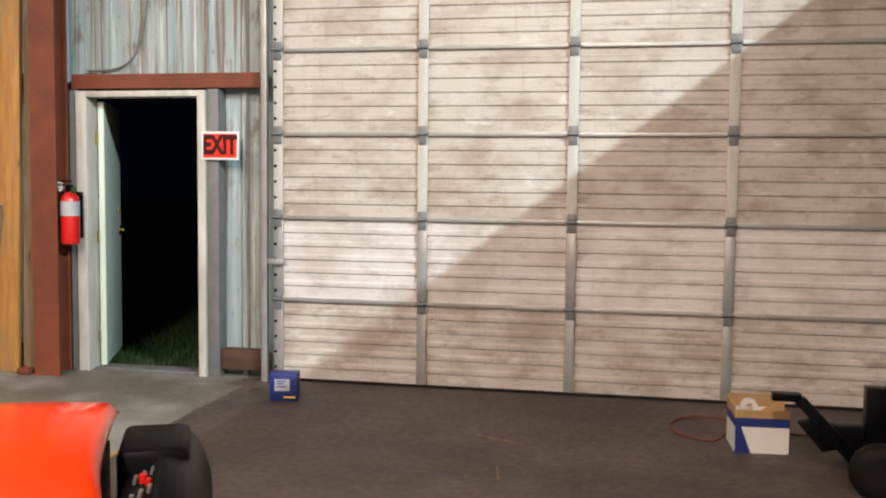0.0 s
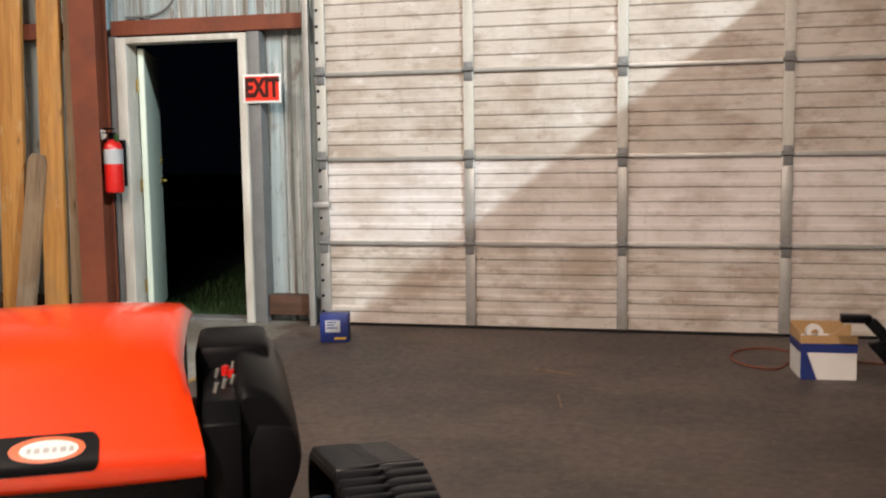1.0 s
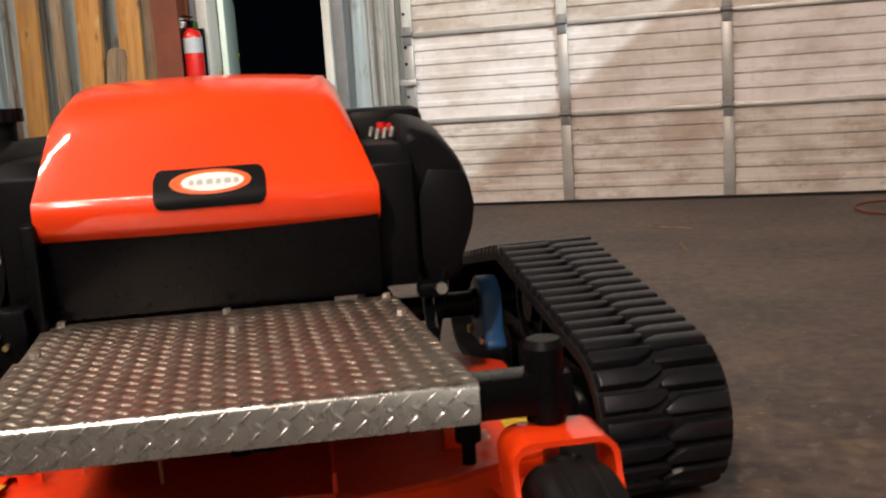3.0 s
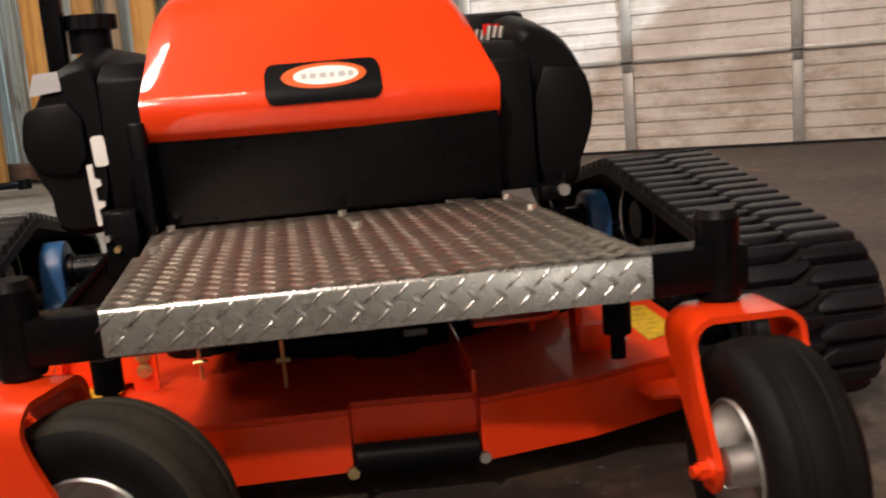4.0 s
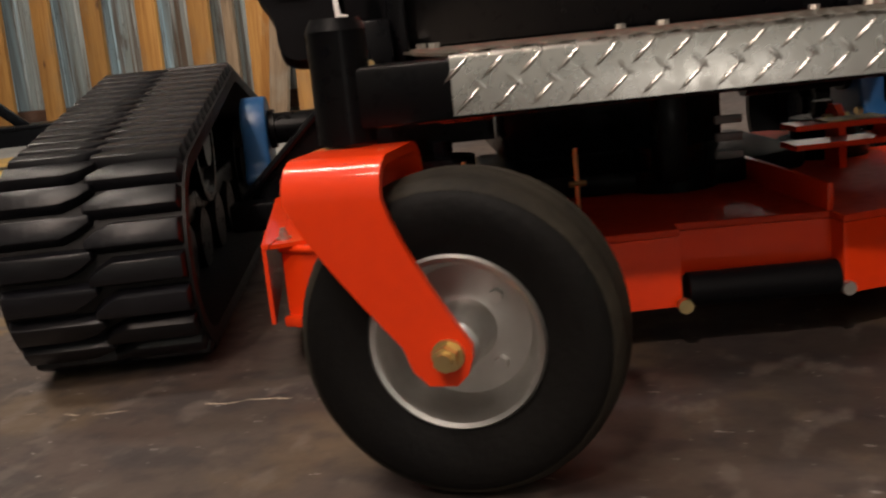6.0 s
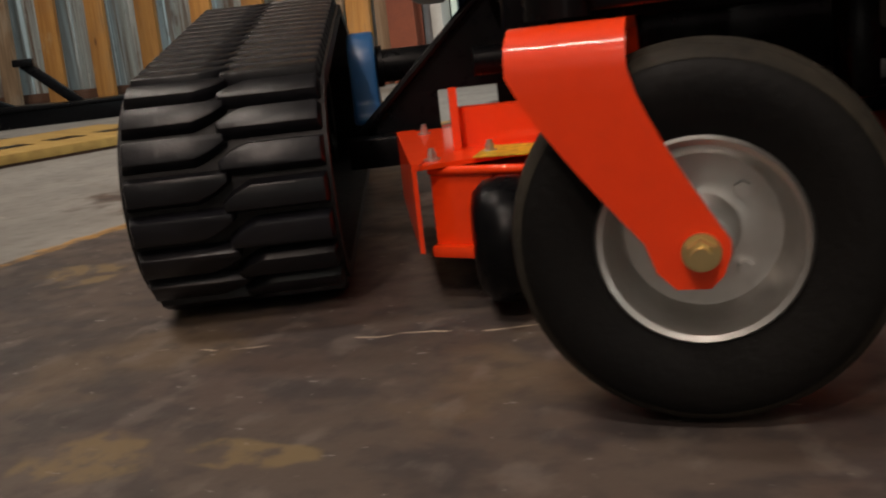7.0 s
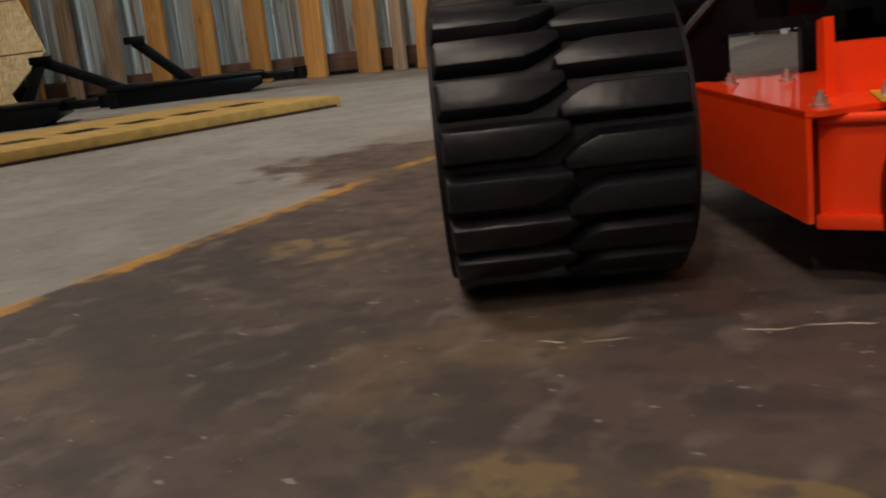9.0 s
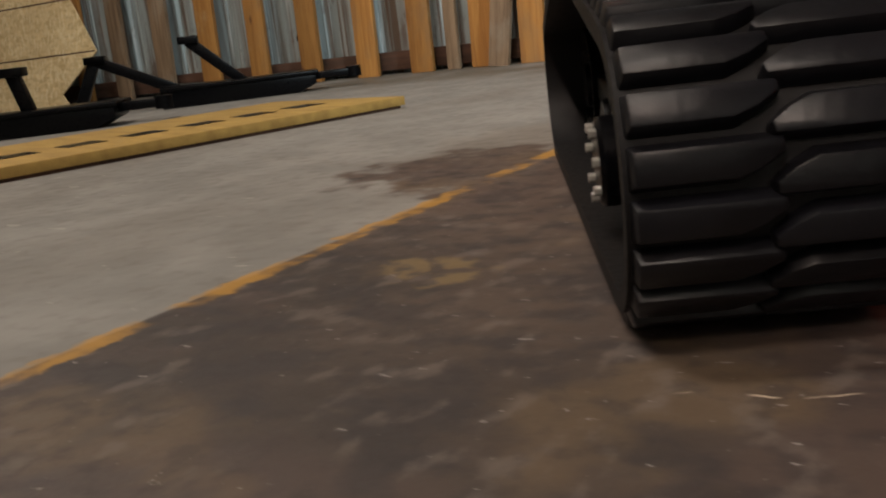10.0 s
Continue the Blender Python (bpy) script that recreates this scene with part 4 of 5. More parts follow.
o.matrix_basis = pose(-0.455, 0.62, 0.575, 0, -3, 0)
mpart("control_lever", box(-0.606, -0.564, 0.94, 0.975, 0.70, 1.12, 0.012), BLACK_PAINT, "black upright control lever")
mpart("lever_bracket", box(-0.40, -0.37, 0.60, 0.66, 0.36, 0.62, 0.006), BLACK_PAINT)
mpart("pedal_bracket", box(-0.455, -0.395, 0.56, 0.62, 0.32, 0.47, 0.006), BLACK_PAINT)
for x, z, finish in ((-0.432, 0.405, GOLD), (-0.448, 0.425, STEEL), (-0.41, 0.37, STEEL)):
    mpart("bolt", tube((x, 0.545, z), (x, 0.562, z), 0.006, 8), finish)
for s in (-1, 1):
    x = -0.40 if s < 0 else 0.36
    lk = tube((x, 0.56, 0.35), (x + s * 0.04, 0.95, 0.40), 0.014, 14)
    tube((x + s * 0.02, 0.70, 0.30), (x + s * 0.05, 0.70, 0.45), 0.011, 12, lk)
    box(x + s * 0.02 - 0.03, x + s * 0.02 + 0.03, 0.66, 0.72, 0.40, 0.43, 0.006, lk)
    mpart("linkage", lk, BLACK_PAINT, "black control linkage")
    mpart("link_bolt", tube((x + s * 0.035, 0.66, 0.42), (x + s * 0.035, 0.645, 0.42), 0.012, 8), STEEL)


# rubber tracks
def belt_points():
    """Outer line of the belt: front idler, high sprocket, rear idler."""
    wheels = ((0.535, 0.165, 0.145), (1.13, 0.268, 0.143), (1.66, 0.165, 0.145))
    pts = []
    # over the top: external tangents between neighbours, then the flat bottom

    def tangent(a, b):
        (x0, z0, r0), (x1, z1, r1) = wheels[a], wheels[b]
        d = math.hypot(x1 - x0, z1 - z0)
        th = math.atan2(z1 - z0, x1 - x0)
        off = math.acos((r0 - r1) / d)
        return th + off
    t01, t12, t20 = tangent(0, 1), tangent(1, 2), tangent(2, 0)
    arcs = ((0, t20 + 0, t01), (1, t01, t12), (2, t12, t20))
    for k, a0, a1 in arcs:
        x, z, r = wheels[k]
        while a0 < a1:
            a0 += 2 * math.pi
        while a0 - a1 > 2 * math.pi:
            a0 -= 2 * math.pi
        n = max(2, int((a0 - a1) / 0.12))
        for i in range(n + 1):
            a = a0 + (a1 - a0) * i / n
            pts.append(Vector((0, x + r * math.cos(a), z + r * math.sin(a))))
    return pts


loop = belt_points()
lens = [0.0]
for p, q in zip(loop, loop[1:] + loop[:1]):
    lens.append(lens[-1] + (q - p).length)
TOTAL = lens[-1]


def on_belt(s):
    s %= TOTAL
    for i in range(len(loop)):
        if lens[i] <= s <= lens[i + 1] and lens[i + 1] > lens[i]:
            p, q = loop[i], loop[(i + 1) % len(loop)]
            return p.lerp(q, (s - lens[i]) / (lens[i + 1] - lens[i])), (q - p).normalized()
    return loop[0], Vector((0, 0, 1))


HALF = 0.130


def lug_mesh(outline):
    """A block with sloping flanks and rounded edges, standing on the belt."""
    bm = slab(outline, -0.004, 0.0165, "z", 0.0035)
    cx = sum(p[0] for p in outline) / len(outline)
    for v in bm.verts:
        k = max(0.0, min(1.0, (v.co.z + 0.002) / 0.016))
        v.co.x = cx + (v.co.x - cx) * (1 - 0.05 * k)
        v.co.y *= 1 - 0.24 * k
    return mesh_of(bm, LUG, 30)


lug_l = lug_mesh([(-0.126, -0.0205), (-0.034, -0.0205), (-0.012, -0.010), (0.008, 0.006), (0.006, 0.0205), (-0.126, 0.0205)])
lug_r = lug_mesh([(-0.006, -0.0205), (0.126, -0.0205), (0.126, 0.0205), (0.030, 0.0205), (0.010, 0.010), (-0.008, -0.006)])


def track(x, y_shift, turn, side):
    m = pose(x, y_shift, 0, 0, 0, turn)
    rows = loop
    bm = bmesh.new()
    ring = []
    for i, p in enumerate(rows):
        q0, q1 = rows[i - 1], rows[(i + 1) % len(rows)]
        d = (q1 - q0).normalized()
        n = Vector((0, -d.z, d.y))
        inn = p - n * 0.022
        ring.append([bm.verts.new((sx, v.y, v.z)) for sx, v in ((-HALF, p), (HALF, p), (HALF, inn), (-HALF, inn))])
    for i in range(len(ring)):
        a, b = ring[i], ring[(i + 1) % len(ring)]
        if (a[0].co - b[0].co).length < 1e-5:
            continue
        for k in range(4):
            bm.faces.new((a[k], a[(k + 1) % 4], b[(k + 1) % 4], b[k]))
    belt = mpart("rubber_track", bm, RUBBER, "black rubber track belt with staggered lugs", smooth=30)
    belt.matrix_basis = m
    count = 69
    for i in range(count):
        for mesh, sh in ((lug_r, 0.03), (lug_l, 0.36)):
            p, d = on_belt((i + sh) * TOTAL / count)
            n = Vector((0, -d.z, d.y))
            o = part("lug", mesh, None, belt)
            o.matrix_basis = Matrix(((1, 0, 0, 0), (0, d.y, n.y, p.y), (0, d.z, n.z, p.z), (0, 0, 0, 1)))
    for cy, cz, r in ((0.535, 0.165, 0.118), (1.13, 0.268, 0.118), (1.66, 0.165, 0.118)):
        w = lathe([(0.0, -0.055), (0.045, -0.055), (0.05, -0.03), (r - 0.03, -0.03), (r - 0.012, -0.05), (r, -0.05), (r, 0.05), (r - 0.012, 0.05), (r - 0.03, 0.03), (0.05, 0.03), (0.045, 0.055), (0.0, 0.055)], 40, Matrix.Translation((0, cy, cz)))
        o = part("idler_wheel" if cz < 0.2 else "drive_sprocket", w, BLACK_PAINT, belt)
    for cy in (0.82, 1.0, 1.2, 1.38):
        w = lathe([(0.0, -0.05), (0.06, -0.05), (0.065, -0.04), (0.065, 0.04), (0.06, 0.05), (0.0, 0.05)], 28, Matrix.Translation((0, cy, 0.095)))
        part("road_wheel", w, BLACK_PAINT, belt)
    fr_ = box(-0.04, 0.04, 0.50, 1.70, 0.14, 0.19, 0.006)
    part("roller_frame", fr_, BLACK_PAINT, belt)
    # bright bolts on the outer hub plate behind the front idler
    o = 1 if side > 0 else -1
    hub = lathe([(0.0, o * 0.120), (0.05, o * 0.120), (0.056, o * 0.114), (0.056, o * 0.05)], 28, Matrix.Translation((0, 0.76, 0.138)))
    part("hub_plate", hub, BLACK_PAINT, belt)
    for i in range(7):
        a = i * math.tau / 7 + 0.3
        c = Vector((o * 0.120, 0.76 + 0.044 * math.cos(a), 0.138 + 0.044 * math.sin(a)))
        part("wheel_bolt", tube(c, c + Vector((o * 0.009, 0, 0)), 0.0062, 6), STEEL, belt)
    # blue drive flange on the inner side, axle tube to the frame
    s = -side
    fo = [(1.13 + 0.066 * math.cos(radians(a)), 0.288 + 0.066 * math.sin(radians(a))) for a in range(0, 181, 15)]
    fo += [(1.060, 0.222), (1.036, 0.200), (1.036, 0.182), (1.224, 0.182), (1.224, 0.200), (1.200, 0.222)]
    fb = slab(fo, s * (HALF + 0.005), s * (HALF + 0.058), "x", 0.008)
    g = part("drive_flange", fb, BLUE, belt, "blue painted bearing flange")
    for y in (1.062, 1.198):
        part("flange_bolt", tube((s * (HALF + 0.058), y, 0.203), (s * (HALF + 0.068), y, 0.203), 0.011, 6), GOLD, belt)
    ax = tube((s * (HALF + 0.03), 1.13, 0.285), (s * (HALF + 0.28), 1.13, 0.285), 0.032, 20)
    tube((s * (HALF + 0.03), 1.13, 0.285), (s * (HALF + 0.07), 1.13, 0.285), 0.040, 20, ax)
    part("axle_tube", ax, BLACK_PAINT, belt)
    part("support_arm", box(min(s * HALF, s * 0.35), max(s * HALF, s * 0.35), 0.80, 0.86, 0.13, 0.18, 0.005), BLACK_PAINT, belt)


track(-0.818, -0.03, 1.8, -1)
track(0.775, -0.03, 2.2, 1)

# cutting deck
deck_out = [(-0.575, 0.395), (-0.40, 0.285), (-0.25, 0.252), (-0.062, 0.250), (-0.058, 0.285), (0.138, 0.262), (0.140, 0.228), (0.33, 0.270), (0.515, 0.345), (0.575, 0.45), (0.575, 0.95), (0.40, 1.15), (-0.35, 1.15), (-0.575, 0.98)]
deck = mpart("mower_deck", slab(deck_out, 0.158, 0.168, "z", 0.002), DECK_ORANGE, "orange steel cutting deck", smooth=20)
for a, b in zip(deck_out, deck_out[1:] + deck_out[:1]):
    d = Vector((b[0] - a[0], b[1] - a[1]))
    n = Vector((-d.y, d.x)).normalized() * 0.006
    z0 = 0.098 if a == (-0.058, 0.285) else 0.066
    part("deck_wall", slab([a, b, (b[0] + n.x, b[1] + n.y), (a[0] + n.x, a[1] + n.y)], z0, 0.158), ORANGE, deck, smooth=0)
lipL = slab([(-0.580, 0.388), (-0.505, 0.340), (-0.500, 0.352), (-0.574, 0.400)], 0.062, 0.170)
part("corner_plate", lipL, ORANGE, deck)
lip = slab([(-0.588, 0.380), (-0.505, 0.328), (-0.500, 0.338), (-0.580, 0.390)], 0.060, 0.076, "z", 0.003)
part("bottom_lip", lip, ORANGE, deck, "folded orange bottom lip")
part("top_fold", tube((-0.580, 0.386, 0.171), (-0.40, 0.272, 0.171), 0.006, 12), ORANGE, deck, "rounded orange folded edge")
cv = slab([(-0.602, 0.356), (-0.592, 0.352), (-0.580, 0.42), (-0.60, 0.80), (-0.632, 0.80)], 0.178, 0.184)
slab([(-0.602, 0.356), (-0.632, 0.80), (-0.626, 0.80), (-0.596, 0.356)], 0.072, 0.180, bm=cv)
slab([(-0.602, 0.356), (-0.44, 0.40), (-0.44, 0.80), (-0.632, 0.80)], 0.176, 0.182, bm=cv)
part("discharge_cover", cv, ORANGE, deck, "orange side cover with bolts", smooth=20)
for x, y in ((-0.575, 0.395), (-0.585, 0.73), (-0.52, 0.70), (-0.50, 0.42), (0.42, 0.40), (0.40, 0.46)):
    b = tube((x, y, 0.182), (x, y, 0.185), 0.0105, 16)
    tube((x, y, 0.185), (x, y, 0.193), 0.0065, 6, b)
    tube((x, y, 0.193), (x, y, 0.198), 0.004, 8, b)
    part("deck_bolt", b, STEEL, deck)
part("warning_label", slab([(-0.525, 0.37), (-0.45, 0.345), (-0.43, 0.44), (-0.50, 0.47)], 0.183, 0.1845), YELLOW_DECAL, deck, "yellow warning label")
part("warning_label", slab([(0.475, 0.42), (0.545, 0.46), (0.545, 0.66), (0.475, 0.66)], 0.169, 0.1705), YELLOW_DECAL, deck, "yellow warning label")
part("front_roller", tube((-0.055, 0.25, 0.088), (0.135, 0.238, 0.088), 0.022, 20), PLASTIC, deck, "black anti-scalp roller")
part("roller_bolt", tube((-0.062, 0.244, 0.070), (-0.062, 0.232, 0.070), 0.010, 8), GOLD, deck)
part("roller_bolt", tube((0.141, 0.226, 0.076), (0.141, 0.214, 0.076), 0.009, 8), STEEL, deck)
for x in (-0.492, 0.548):
    ball = lathe([(r, a * 0.84) for r, a in ((0.0, -0.054), (0.040, -0.053), (0.060, -0.047), (0.072, -0.032), (0.076, -0.012), (0.076, 0.012), (0.072, 0.032), (0.060, 0.047), (0.040, 0.053), (0.0, 0.054))], 36, Matrix.Translation((x, 0.30, 0.092)))
    part("antiscalp_wheel", ball, BLACK_PAINT, deck, "glossy black anti-scalp wheel")
    part("gusset", slab([(0.575, 0.32), (0.535, 0.235), (0.42, 0.245), (0.40, 0.32)] if x > 0 else [(x + 0.06, 0.33), (x + 0.08, 0.24), (x + 0.24, 0.24), (x + 0.26, 0.27)], 0.125, 0.131), ORANGE, deck)
# hangers, lift arms and spindles that show between deck and step
front_hanger = slab([(-0.420, 0.168), (-0.378, 0.168), (-0.378, 0.240), (-0.385, 0.250), (-0.413, 0.250), (-0.420, 0.240)], 0.470, 0.478, "y")
part("hanger", front_hanger, ORANGE, deck)
for z in (0.205, 0.232):
    bolt = tube((-0.399, 0.470, z), (-0.399, 0.466, z), 0.013, 16)
    tube((-0.399, 0.466, z), (-0.399, 0.456, z), 0.0085, 6, bolt)
    part("hanger_bolt", bolt, GOLD, deck)
for x, y in ((0.36, 0.48), (0.30, 0.60)):
    h = slab([(y - 0.028, 0.168), (y + 0.028, 0.168), (y + 0.022, 0.255), (y + 0.008, 0.268), (y - 0.008, 0.268), (y - 0.022, 0.255)], x - 0.006, x + 0.006, "x")
    part("hanger", h, ORANGE, deck)
    part("hanger_bolt", tube((x - 0.02, y, 0.245), (x + 0.02, y, 0.245), 0.009, 8), GOLD, deck)
part("deck_brace", slab([(-0.534, 0.50), (-0.42, 0.48), (-0.42, 0.51), (-0.534, 0.53)], 0.182, 0.236), ORANGE, deck)
part("bracket_ear", slab([(0.470, 0.182), (0.500, 0.182), (0.496, 0.262), (0.474, 0.266)], -0.545, -0.534, "x"), ORANGE, deck)
part("belt_cover", slab([(-0.26, 0.58), (-0.10, 0.54), (0.12, 0.54), (0.26, 0.62), (0.26, 0.95), (-0.26, 0.95)], 0.168, 0.205, "z", 0.01), PLASTIC, deck, "black plastic belt cover")
for z in (0.225, 0.25, 0.275):
    part("adjuster_bar", box(0.045, 0.085, 0.42, 0.428, z, z + 0.012, 0.002), GREYTRIM, deck, "grey adjuster bar")
part("lift_arm", box(-0.04, 0.0, 0.40, 0.46, 0.20, 0.36, 0.006), BLACK_PAINT, deck)
part("deck_brace", box(0.134, 0.142, 0.26, 0.62, 0.168, 0.205, 0.002), ORANGE, deck)
# looped hanger strap: two flat bars joined by a rounded end
loop_strap = [(0.17, 0.222), (0.30, 0.222), (0.318, 0.228), (0.326, 0.240), (0.318, 0.252), (0.30, 0.258), (0.17, 0.258)]
loop_strap += [(0.17, 0.250), (0.298, 0.250), (0.310, 0.246), (0.314, 0.240), (0.310, 0.234), (0.298, 0.230), (0.17, 0.230)]
part("hanger_strap", slab(loop_strap, 0.44, 0.50, "y"), ORANGE, deck, "looped orange hanger strap")
part("strap_label", box(0.22, 0.31, 0.445, 0.495, 0.2585, 0.2598), YELLOW_DECAL, deck, "yellow label")
part("deck_brace", box(0.345, 0.40, 0.40, 0.412, 0.168, 0.215, 0.002), ORANGE, deck)
for x, y in ((-0.33, 0.72), (0.02, 0.58), (0.34, 0.74)):
    sp = tube((x, y, 0.166), (x, y, 0.20), 0.075, 28)
    tube((x, y, 0.20), (x, y, 0.235), 0.055, 28, sp)
    tube((x, y, 0.235), (x, y, 0.262), 0.018, 6, sp)
    part("spindle", sp, BLACK_PAINT, deck)
for x, y, z in ((-0.16, 0.40, 0.215), (-0.31, 0.50, 0.20)):
    ch = tube((x, y, 0.166), (x, y, z + 0.05), 0.0035, 8)
    tube((x - 0.012, y, z), (x + 0.012, y, z), 0.0045, 8, ch)
    part("lift_chain", ch, GOLD, deck)
brace = slab([(-0.697, 0.172), (-0.555, 0.172), (-0.555, 0.312)], 0.86, 0.88, "y")
for pts in ([(-0.555, 0.242), (-0.225, 0.242), (-0.225, 0.42), (-0.442, 0.42), (-0.555, 0.312)], [(-0.452, 0.172), (-0.305, 0.172), (-0.305, 0.242), (-0.452, 0.242)]):
    slab(pts, 0.86, 0.88, "y", bm=brace)
mpart("frame_brace", brace, BLACK_PAINT, "black diagonal frame plate")
mpart("brace_strap", tube((-0.694, 0.852, 0.180), (-0.452, 0.852, 0.412), 0.008, 8), BLACK_PAINT)
mpart("hydraulic_fitting", tube((-0.492, 0.80, 0.285), (-0.442, 0.80, 0.285), 0.024, 10), BLACK_PAINT, "black hydraulic fitting")
for s in (-1, 1):
    x = -0.40 if s < 0 else 0.36
    k = tube((x, 0.22, 0.25), (x, 0.22, 0.30), 0.022, 16)
    tube((x, 0.22, 0.21), (x, 0.22, 0.25), 0.012, 12, k)
    mpart("lift_knob", k, PLASTIC)
mpart("engine_block", box(-0.22, 0.18, 0.78, 1.2, 0.20, 0.42, 0.02), BLACK_PAINT)

# ---- boards against the far wall ----
rng = random.Random(11)
for x, w, old, top in ((-4.47, 0.10, 1, 3.3), (-4.66, 0.19, 0, 3.6), (-5.08, 0.21, 0, 3.4), (-5.34, 0.10, 1, 3.0), (-5.61, 0.19, 0, 3.2), (-6.10, 0.19, 0, 3.4), (-6.64, 0.19, 0, 3.3), (-7.17, 0.19, 0, 3.5),
                       (-7.71, 0.20, 0, 3.2), (-8.25, 0.19, 1, 3.4), (-8.79, 0.18, 1, 3.1), (-9.3, 0.16, 0, 3.0), (-9.8, 0.16, 1, 3.2)):
    y = 6.58 if x > -4.8 else 6.66
    b = thing("board", box(-w / 2, w / 2, -0.02, 0.02, 0, top, 0.003), OLDWOOD if old else WOOD,
              "weathered brown board stood against the wall" if old else "yellow pine board stood against the wall", "board", "boards along the wall")
    b.matrix_world = pose(x, y - 0.05, 0.001, -2.0, rng.uniform(-0.8, 0.8), 0)
b = thing("board", slab([(-0.08, 0), (0.07, 0), (0.09, 1.22), (0.07, 1.29), (-0.03, 1.30), (-0.07, 1.26)], -0.02, 0.02, "y"), OLDWOOD, "short weathered board with a broken rounded end", "board", "boards along the wall")
b.matrix_world = pose(-4.90, 6.47, 0.001, -4, 5.5, 0)
thing("knot_hole", tube((-6.90, SHY - 0.032, 0.36), (-6.90, SHY - 0.022, 0.36), 0.045, 14), BLACK_PAINT, "dark hole punched in the wall sheet", "hole", kind="structure")

# strand board sheets leaning at the wall
osb = thing("strand_board_sheet", slab([(-1.3, 0.0), (0.72, 0.0), (0.62, 0.12), (1.10, 0.46), (0.82, 0.90), (0.60, 1.2), (0.60, 2.2), (-1.3, 2.2)], -0.006, 0.006, "y"), OSB, "broken sheet of yellowish strand board leaning on the wall", "board")
for z, x1 in ((0.46, 1.08), (0.93, 0.78), (1.42, 0.58)):
    part("seam", box(-1.29, x1, -0.0075, -0.0062, z, z + 0.012), BASEWOOD, osb, "dark seam line")
osb.matrix_world = pose(-9.72, 6.15, 0.002, -9, 0, 0)

# low yellow slotted platform on the floor
A, B = Vector((-4.018, 3.83)), Vector((-4.51, 2.25))
d = (B - A).normalized()
plank = holder("slotted_platform", pose(A.x, A.y, 0, 0, 0, math.degrees(math.atan2(d.y, d.x))), "low yellow timber platform with dark slots on the floor", "platform")
part("deck", box(0, 3.6, -1.0, 0, 0.012, 0.05, 0.004), YPLANK, plank)
part("runner", box(0.02, 3.6, -0.06, -0.01, 0.0, 0.012), BASEWOOD, plank, "dark runner")
part("runner", box(0.02, 3.6, -0.98, -0.93, 0.0, 0.012), BASEWOOD, plank, "dark runner")
for i in range(14):
    part("slot", box(0.18 + i * 0.25, 0.33 + i * 0.25, -0.46, -0.32, 0.0502, 0.0515), BLACK_PAINT, plank, "dark slot")


# black steel attachment frames beyond the plank
def implement(x, y, turn, pan, arms, tail):
    g = holder("implement_frame", pose(x, y, 0, 0, 0, turn), "black steel implement frame lying on the floor", "machine frame", "implement frames")
    p0, p1 = pan
    bm = slab([(p0, 0.0), (p1 - 0.12, 0.0), (p1, 0.05), (p1, 0.11), (p0, 0.15)], 0.0, 0.35, "y", 0.006)
    part("pan", bm, BLACK_PAINT, g)
    part("rim", box(p0, p1 + 0.02, -0.02, 0.37, 0.11, 0.135, 0.006), BLACK_PAINT, g)
    bar = box(p1 - 0.05, tail, 0.10, 0.16, 0.07, 0.12, 0.01)
    tube((tail, 0.13, 0.06), (tail, 0.13, 0.13), 0.05, 16, bar)
    part("tow_bar", bar, BLACK_PAINT, g)
    for x0, z0, x1, z1 in arms:
        part("arm", box(-0.035, 0.035, 0.13, 0.20, 0, math.hypot(x1 - x0, z1 - z0), 0.006, None,
                        Matrix.Translation((x0, 0, z0)) @ Matrix.Rotation(math.atan2(x1 - x0, z1 - z0), 4, "Y")), BLACK_PAINT, g)
        if z1 > 0.2:
            part("arm_end", box(x1 - 0.06, x1 + 0.07, 0.10, 0.22, z1 - 0.02, z1 + 0.03, 0.006), BLACK_PAINT, g)
    return g


implement(-6.46, 5.0, 39, (-0.15, 0.86), ((0.40, 0.1, 0.06, 0.42), (-0.72, 0.0, -0.55, 0.36), (-0.02, 0.1, -0.55, 0.36)), 1.12)
implement(-6.45, 3.60, 36, (-0.9, 0.62), ((0.14, 0.1, 0.08, 0.34),), 0.86)

# ---- blue box by the roller door ----
bb = holder("battery_box", pose(-2.27, 6.14, 0, 0, 0, 12), "dark blue cardboard box with a yellowish label", "box")
part("carton", box(-0.095, 0.095, -0.06, 0.06, 0, 0.19, 0.004), BOX_BLUE, bb)
part("label", box(-0.06, 0.04, -0.0615, -0.0605, 0.07, 0.15), GREY_DECAL, bb, "pale printed label")
for z, w in ((0.095, 0.07), (0.115, 0.05), (0.132, 0.065)):
    part("print_bar", box(-0.05, -0.05 + w, -0.063, -0.0618, z, z + 0.008), BOX_BLUE, bb, "unreadable print")
part("print_bar", box(0.0, 0.08, -0.063, -0.0618, 0.02, 0.035), YELLOW_DECAL, bb, "yellow print")

# ---- open storage carton ----
wb = holder("storage_carton", pose(0.762, 5.66, 0, 0, 0, 4), "open white and blue cardboard carton holding rolls", "box")
T = 0.004
bm = box(-0.145, 0.145, -0.15, -0.15 + T, 0, 0.20)
box(-0.145, 0.145, 0.15 - T, 0.15, 0, 0.20, 0, bm)
box(-0.145, -0.145 + T, -0.146, 0.146, 0, 0.20, 0, bm)
box(0.145 - T, 0.145, -0.146, 0.146, 0, 0.20, 0, bm)
box(-0.14, 0.14, -0.14, 0.14, 0.001, 0.006, 0, bm)
part("carton", bm, BOX_WHITE, wb, smooth=0)
bm = box(-0.147, 0.147, -0.1535, -0.1505, 0.150, 0.200)
box(-0.1495, -0.1465, -0.153, 0.15, 0.150, 0.200, 0, bm)
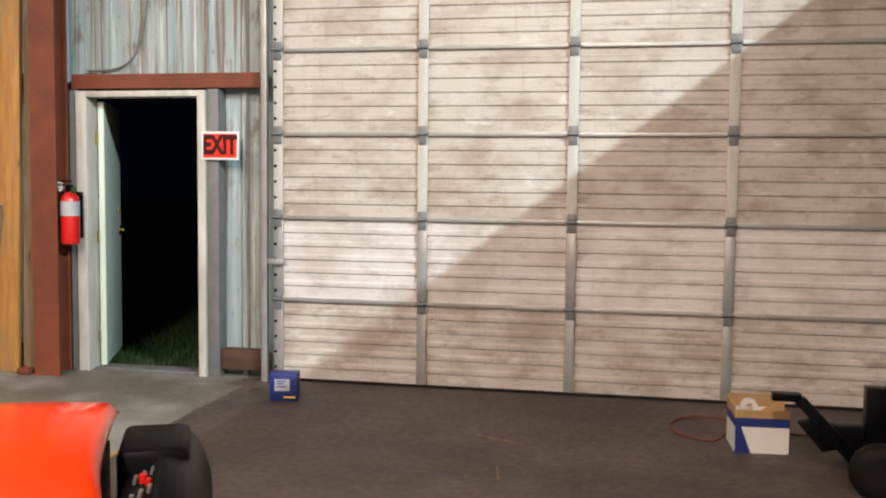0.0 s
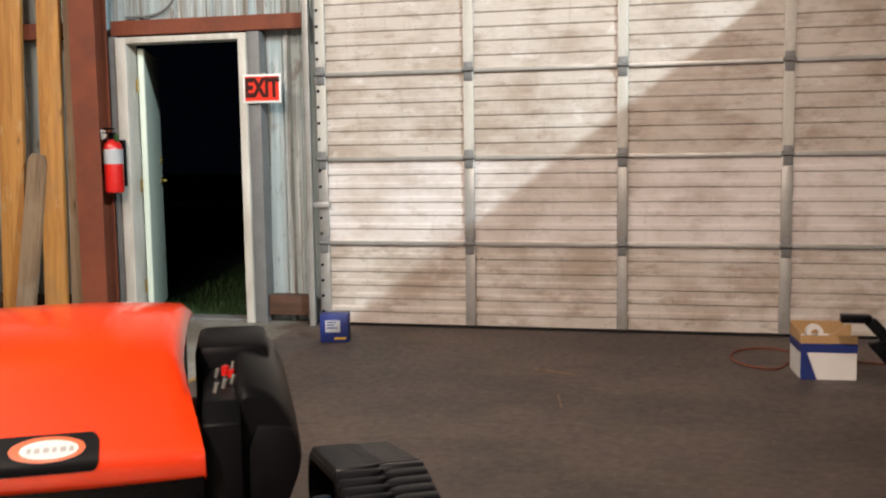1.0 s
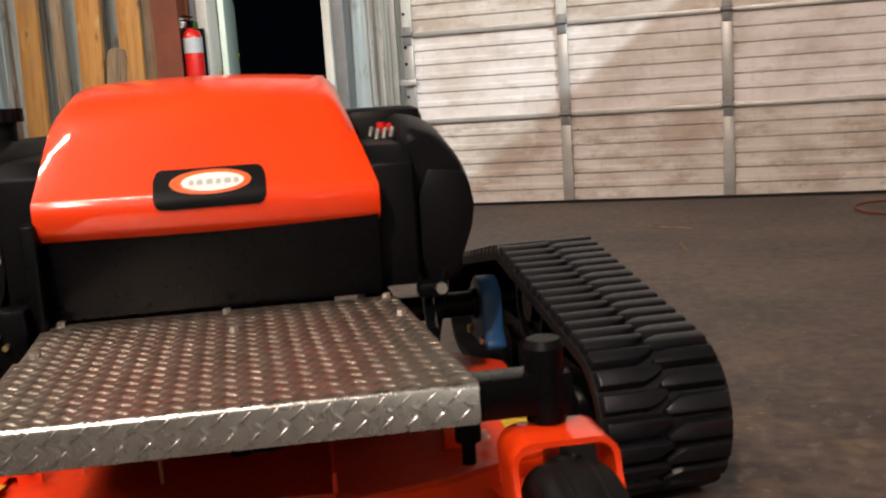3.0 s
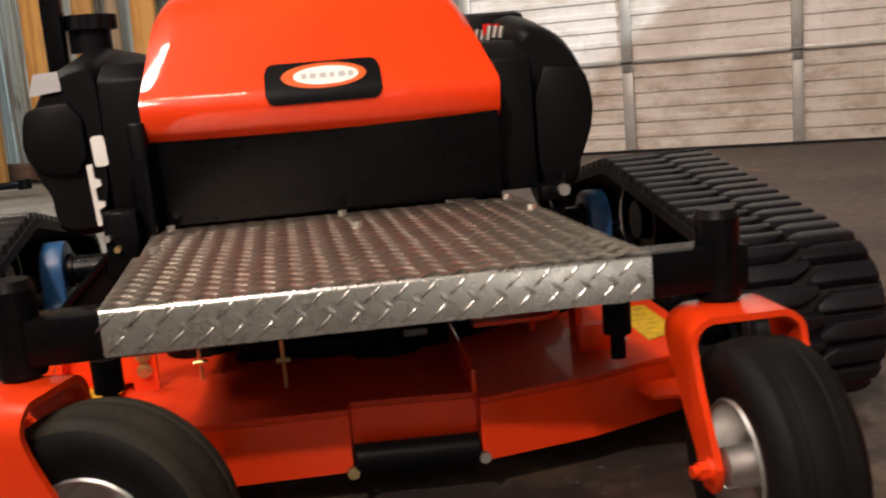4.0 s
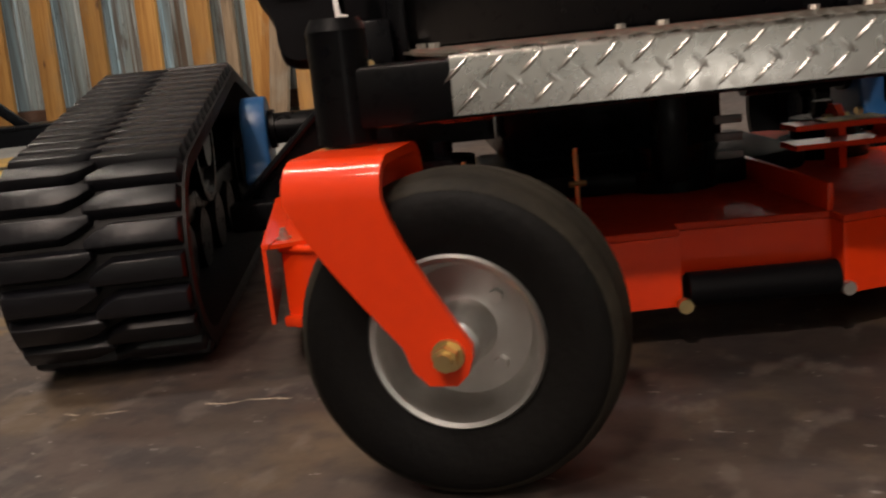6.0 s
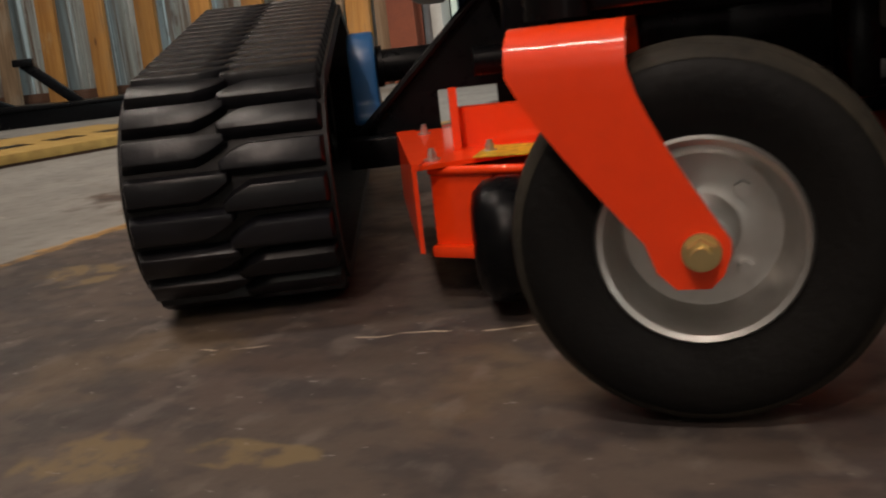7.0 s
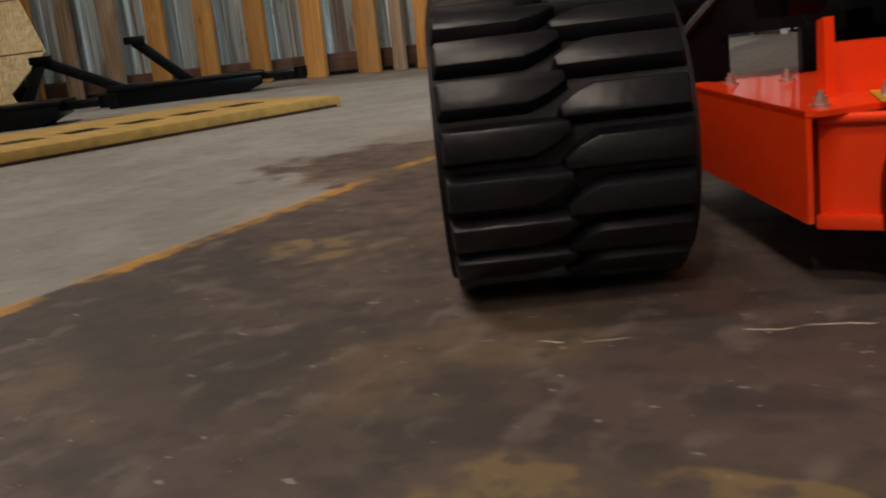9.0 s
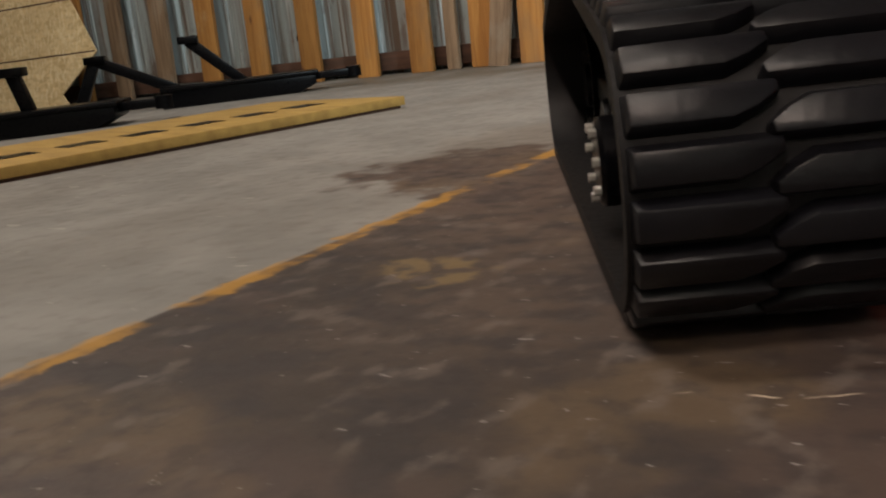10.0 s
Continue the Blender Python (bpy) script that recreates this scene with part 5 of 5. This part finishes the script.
slab([(-0.147, 0.0), (-0.06, 0.0), (-0.115, 0.15), (-0.147, 0.15)], -0.153, -0.1505, "y", bm=bm)
part("blue_band", bm, BOX_BLUE, wb, "blue printed band", smooth=0)
bm = box(-0.145, 0.145, 0.146, 0.15, 0.20, 0.275)
box(-0.149, -0.145, -0.14, 0.146, 0.20, 0.26, 0, bm)
box(-0.145, 0.145, -0.155, -0.151, 0.20, 0.245, 0, bm)
part("flap", bm, CARD, wb, "raised brown flaps", smooth=0)
ring = lathe([(0.022, -0.025), (0.045, -0.025), (0.045, 0.025), (0.022, 0.025), (0.022, -0.025)], 28, Matrix.Translation((-0.06, -0.06, 0.245)) @ Matrix.Rotation(radians(90), 4, "Z"))
thing("tape_roll", ring, BOX_WHITE, "roll of cream tape on top of the carton", "tape").matrix_world = pose(0.762, 5.66, 0.0, 0, 0, 4)
wedge = slab([(-0.01, 0.2), (0.13, 0.2), (0.13, 0.29)], -0.08, -0.02, "y")
thing("cream_block", wedge, CARD, "cream wedge block resting in the carton", "block").matrix_world = pose(0.762, 5.66, 0.0, 0, 0, 4)

# red air hose on the floor
pts = [(0.29 + 0.22 + 0.22 * math.cos(a), 6.0 + 0.30 * math.sin(a), 0.007) for a in [radians(x) for x in range(-60, 290, 20)]]
pts += [(0.62, 5.95, 0.007), (0.95, 6.02, 0.007), (1.6, 5.8, 0.007)]
tagged(pipe(pts, 0.006, "air_hose", IRON_RED), "thin red air hose looped on the floor", "hose")

# ---- black implement beside the carton ----
im = holder("tow_implement", pose(1.12, 5.2, 0), "black steel tow implement with a jack arm on the floor", "machine frame")
part("arm", slab([(-0.24, 0.38), (-0.18, 0.40), (0.14, 0.06), (0.06, 0.05)], -0.03, 0.03, "y", 0.004), BLACK_PAINT, im)
part("clevis", box(-0.345, -0.20, -0.035, 0.035, 0.375, 0.415, 0.004), BLACK_PAINT, im)
part("elbow", slab([(-0.22, 0.27), (-0.13, 0.29), (-0.02, 0.14), (-0.09, 0.12)], -0.045, 0.045, "y", 0.006), BLACK_PAINT, im)
part("beam", box(-0.02, 1.2, 0.25, 0.35, 0.06, 0.20, 0.006), BLACK_PAINT, im)
part("post", box(0.17, 0.30, 0.2, 0.3, 0.0, 0.42, 0.006), BLACK_PAINT, im)
part("wheel", lathe([(0.0, -0.05), (0.07, -0.055), (0.115, -0.05), (0.135, -0.03), (0.14, 0.0), (0.135, 0.03), (0.115, 0.05), (0.07, 0.055), (0.0, 0.05)], 36, Matrix.Translation((0.10, -0.42, 0.14)) @ Matrix.Rotation(radians(80), 4, "Z")), TYRE, im)

# ---- orange guard of a neighbouring machine ----
rim_line = smooth_loop([(0.0, 1.3), (-0.06, 2.05), (-0.055, 2.38), (0.05, 2.58), (0.21, 2.86), (0.42, 2.98), (0.68, 2.92), (0.72, 1.3)], 3)
mx, my = sum(p[0] for p in rim_line) / len(rim_line), sum(p[1] for p in rim_line) / len(rim_line)
guard = loft([[(mx + (x - mx) * k, my + (y - my) * (1 - (1 - k) * 0.5), z) for x, y in rim_line]
              for z, k in ((0.03, 0.97), (0.045, 1.0), (0.17, 1.0), (0.20, 0.985), (0.218, 0.955), (0.228, 0.91), (0.232, 0.85))], closed=True)
nb = thing("machine_guard", guard, DECK_ORANGE, "rounded orange guard of a neighbouring machine on the floor", "machine guard")
skirt = slab(smooth_loop([(0.04, 1.35), (-0.01, 2.05), (-0.01, 2.35), (0.09, 2.54), (0.25, 2.80), (0.42, 2.92), (0.62, 2.86), (0.66, 1.35)], 2), 0.0, 0.035)
part("skirt", skirt, BLACK_PAINT, nb, "black rubber skirt")

# litter on the floor
for x, y, length, turn in ((-0.72, 5.46, 0.26, -23), (-0.61, 4.80, 0.22, -79)):
    thing("wood_splinter", slab([(-length / 2, -0.003), (length / 2, -0.006), (length / 2 + 0.01, 0.002), (-length / 2, 0.004)], 0.0, 0.006, "z", 0.001), OLDWOOD,
          "thin splinter of pale wood on the floor", "debris", "floor litter").matrix_world = pose(x, y, 0, 0, 0, turn)
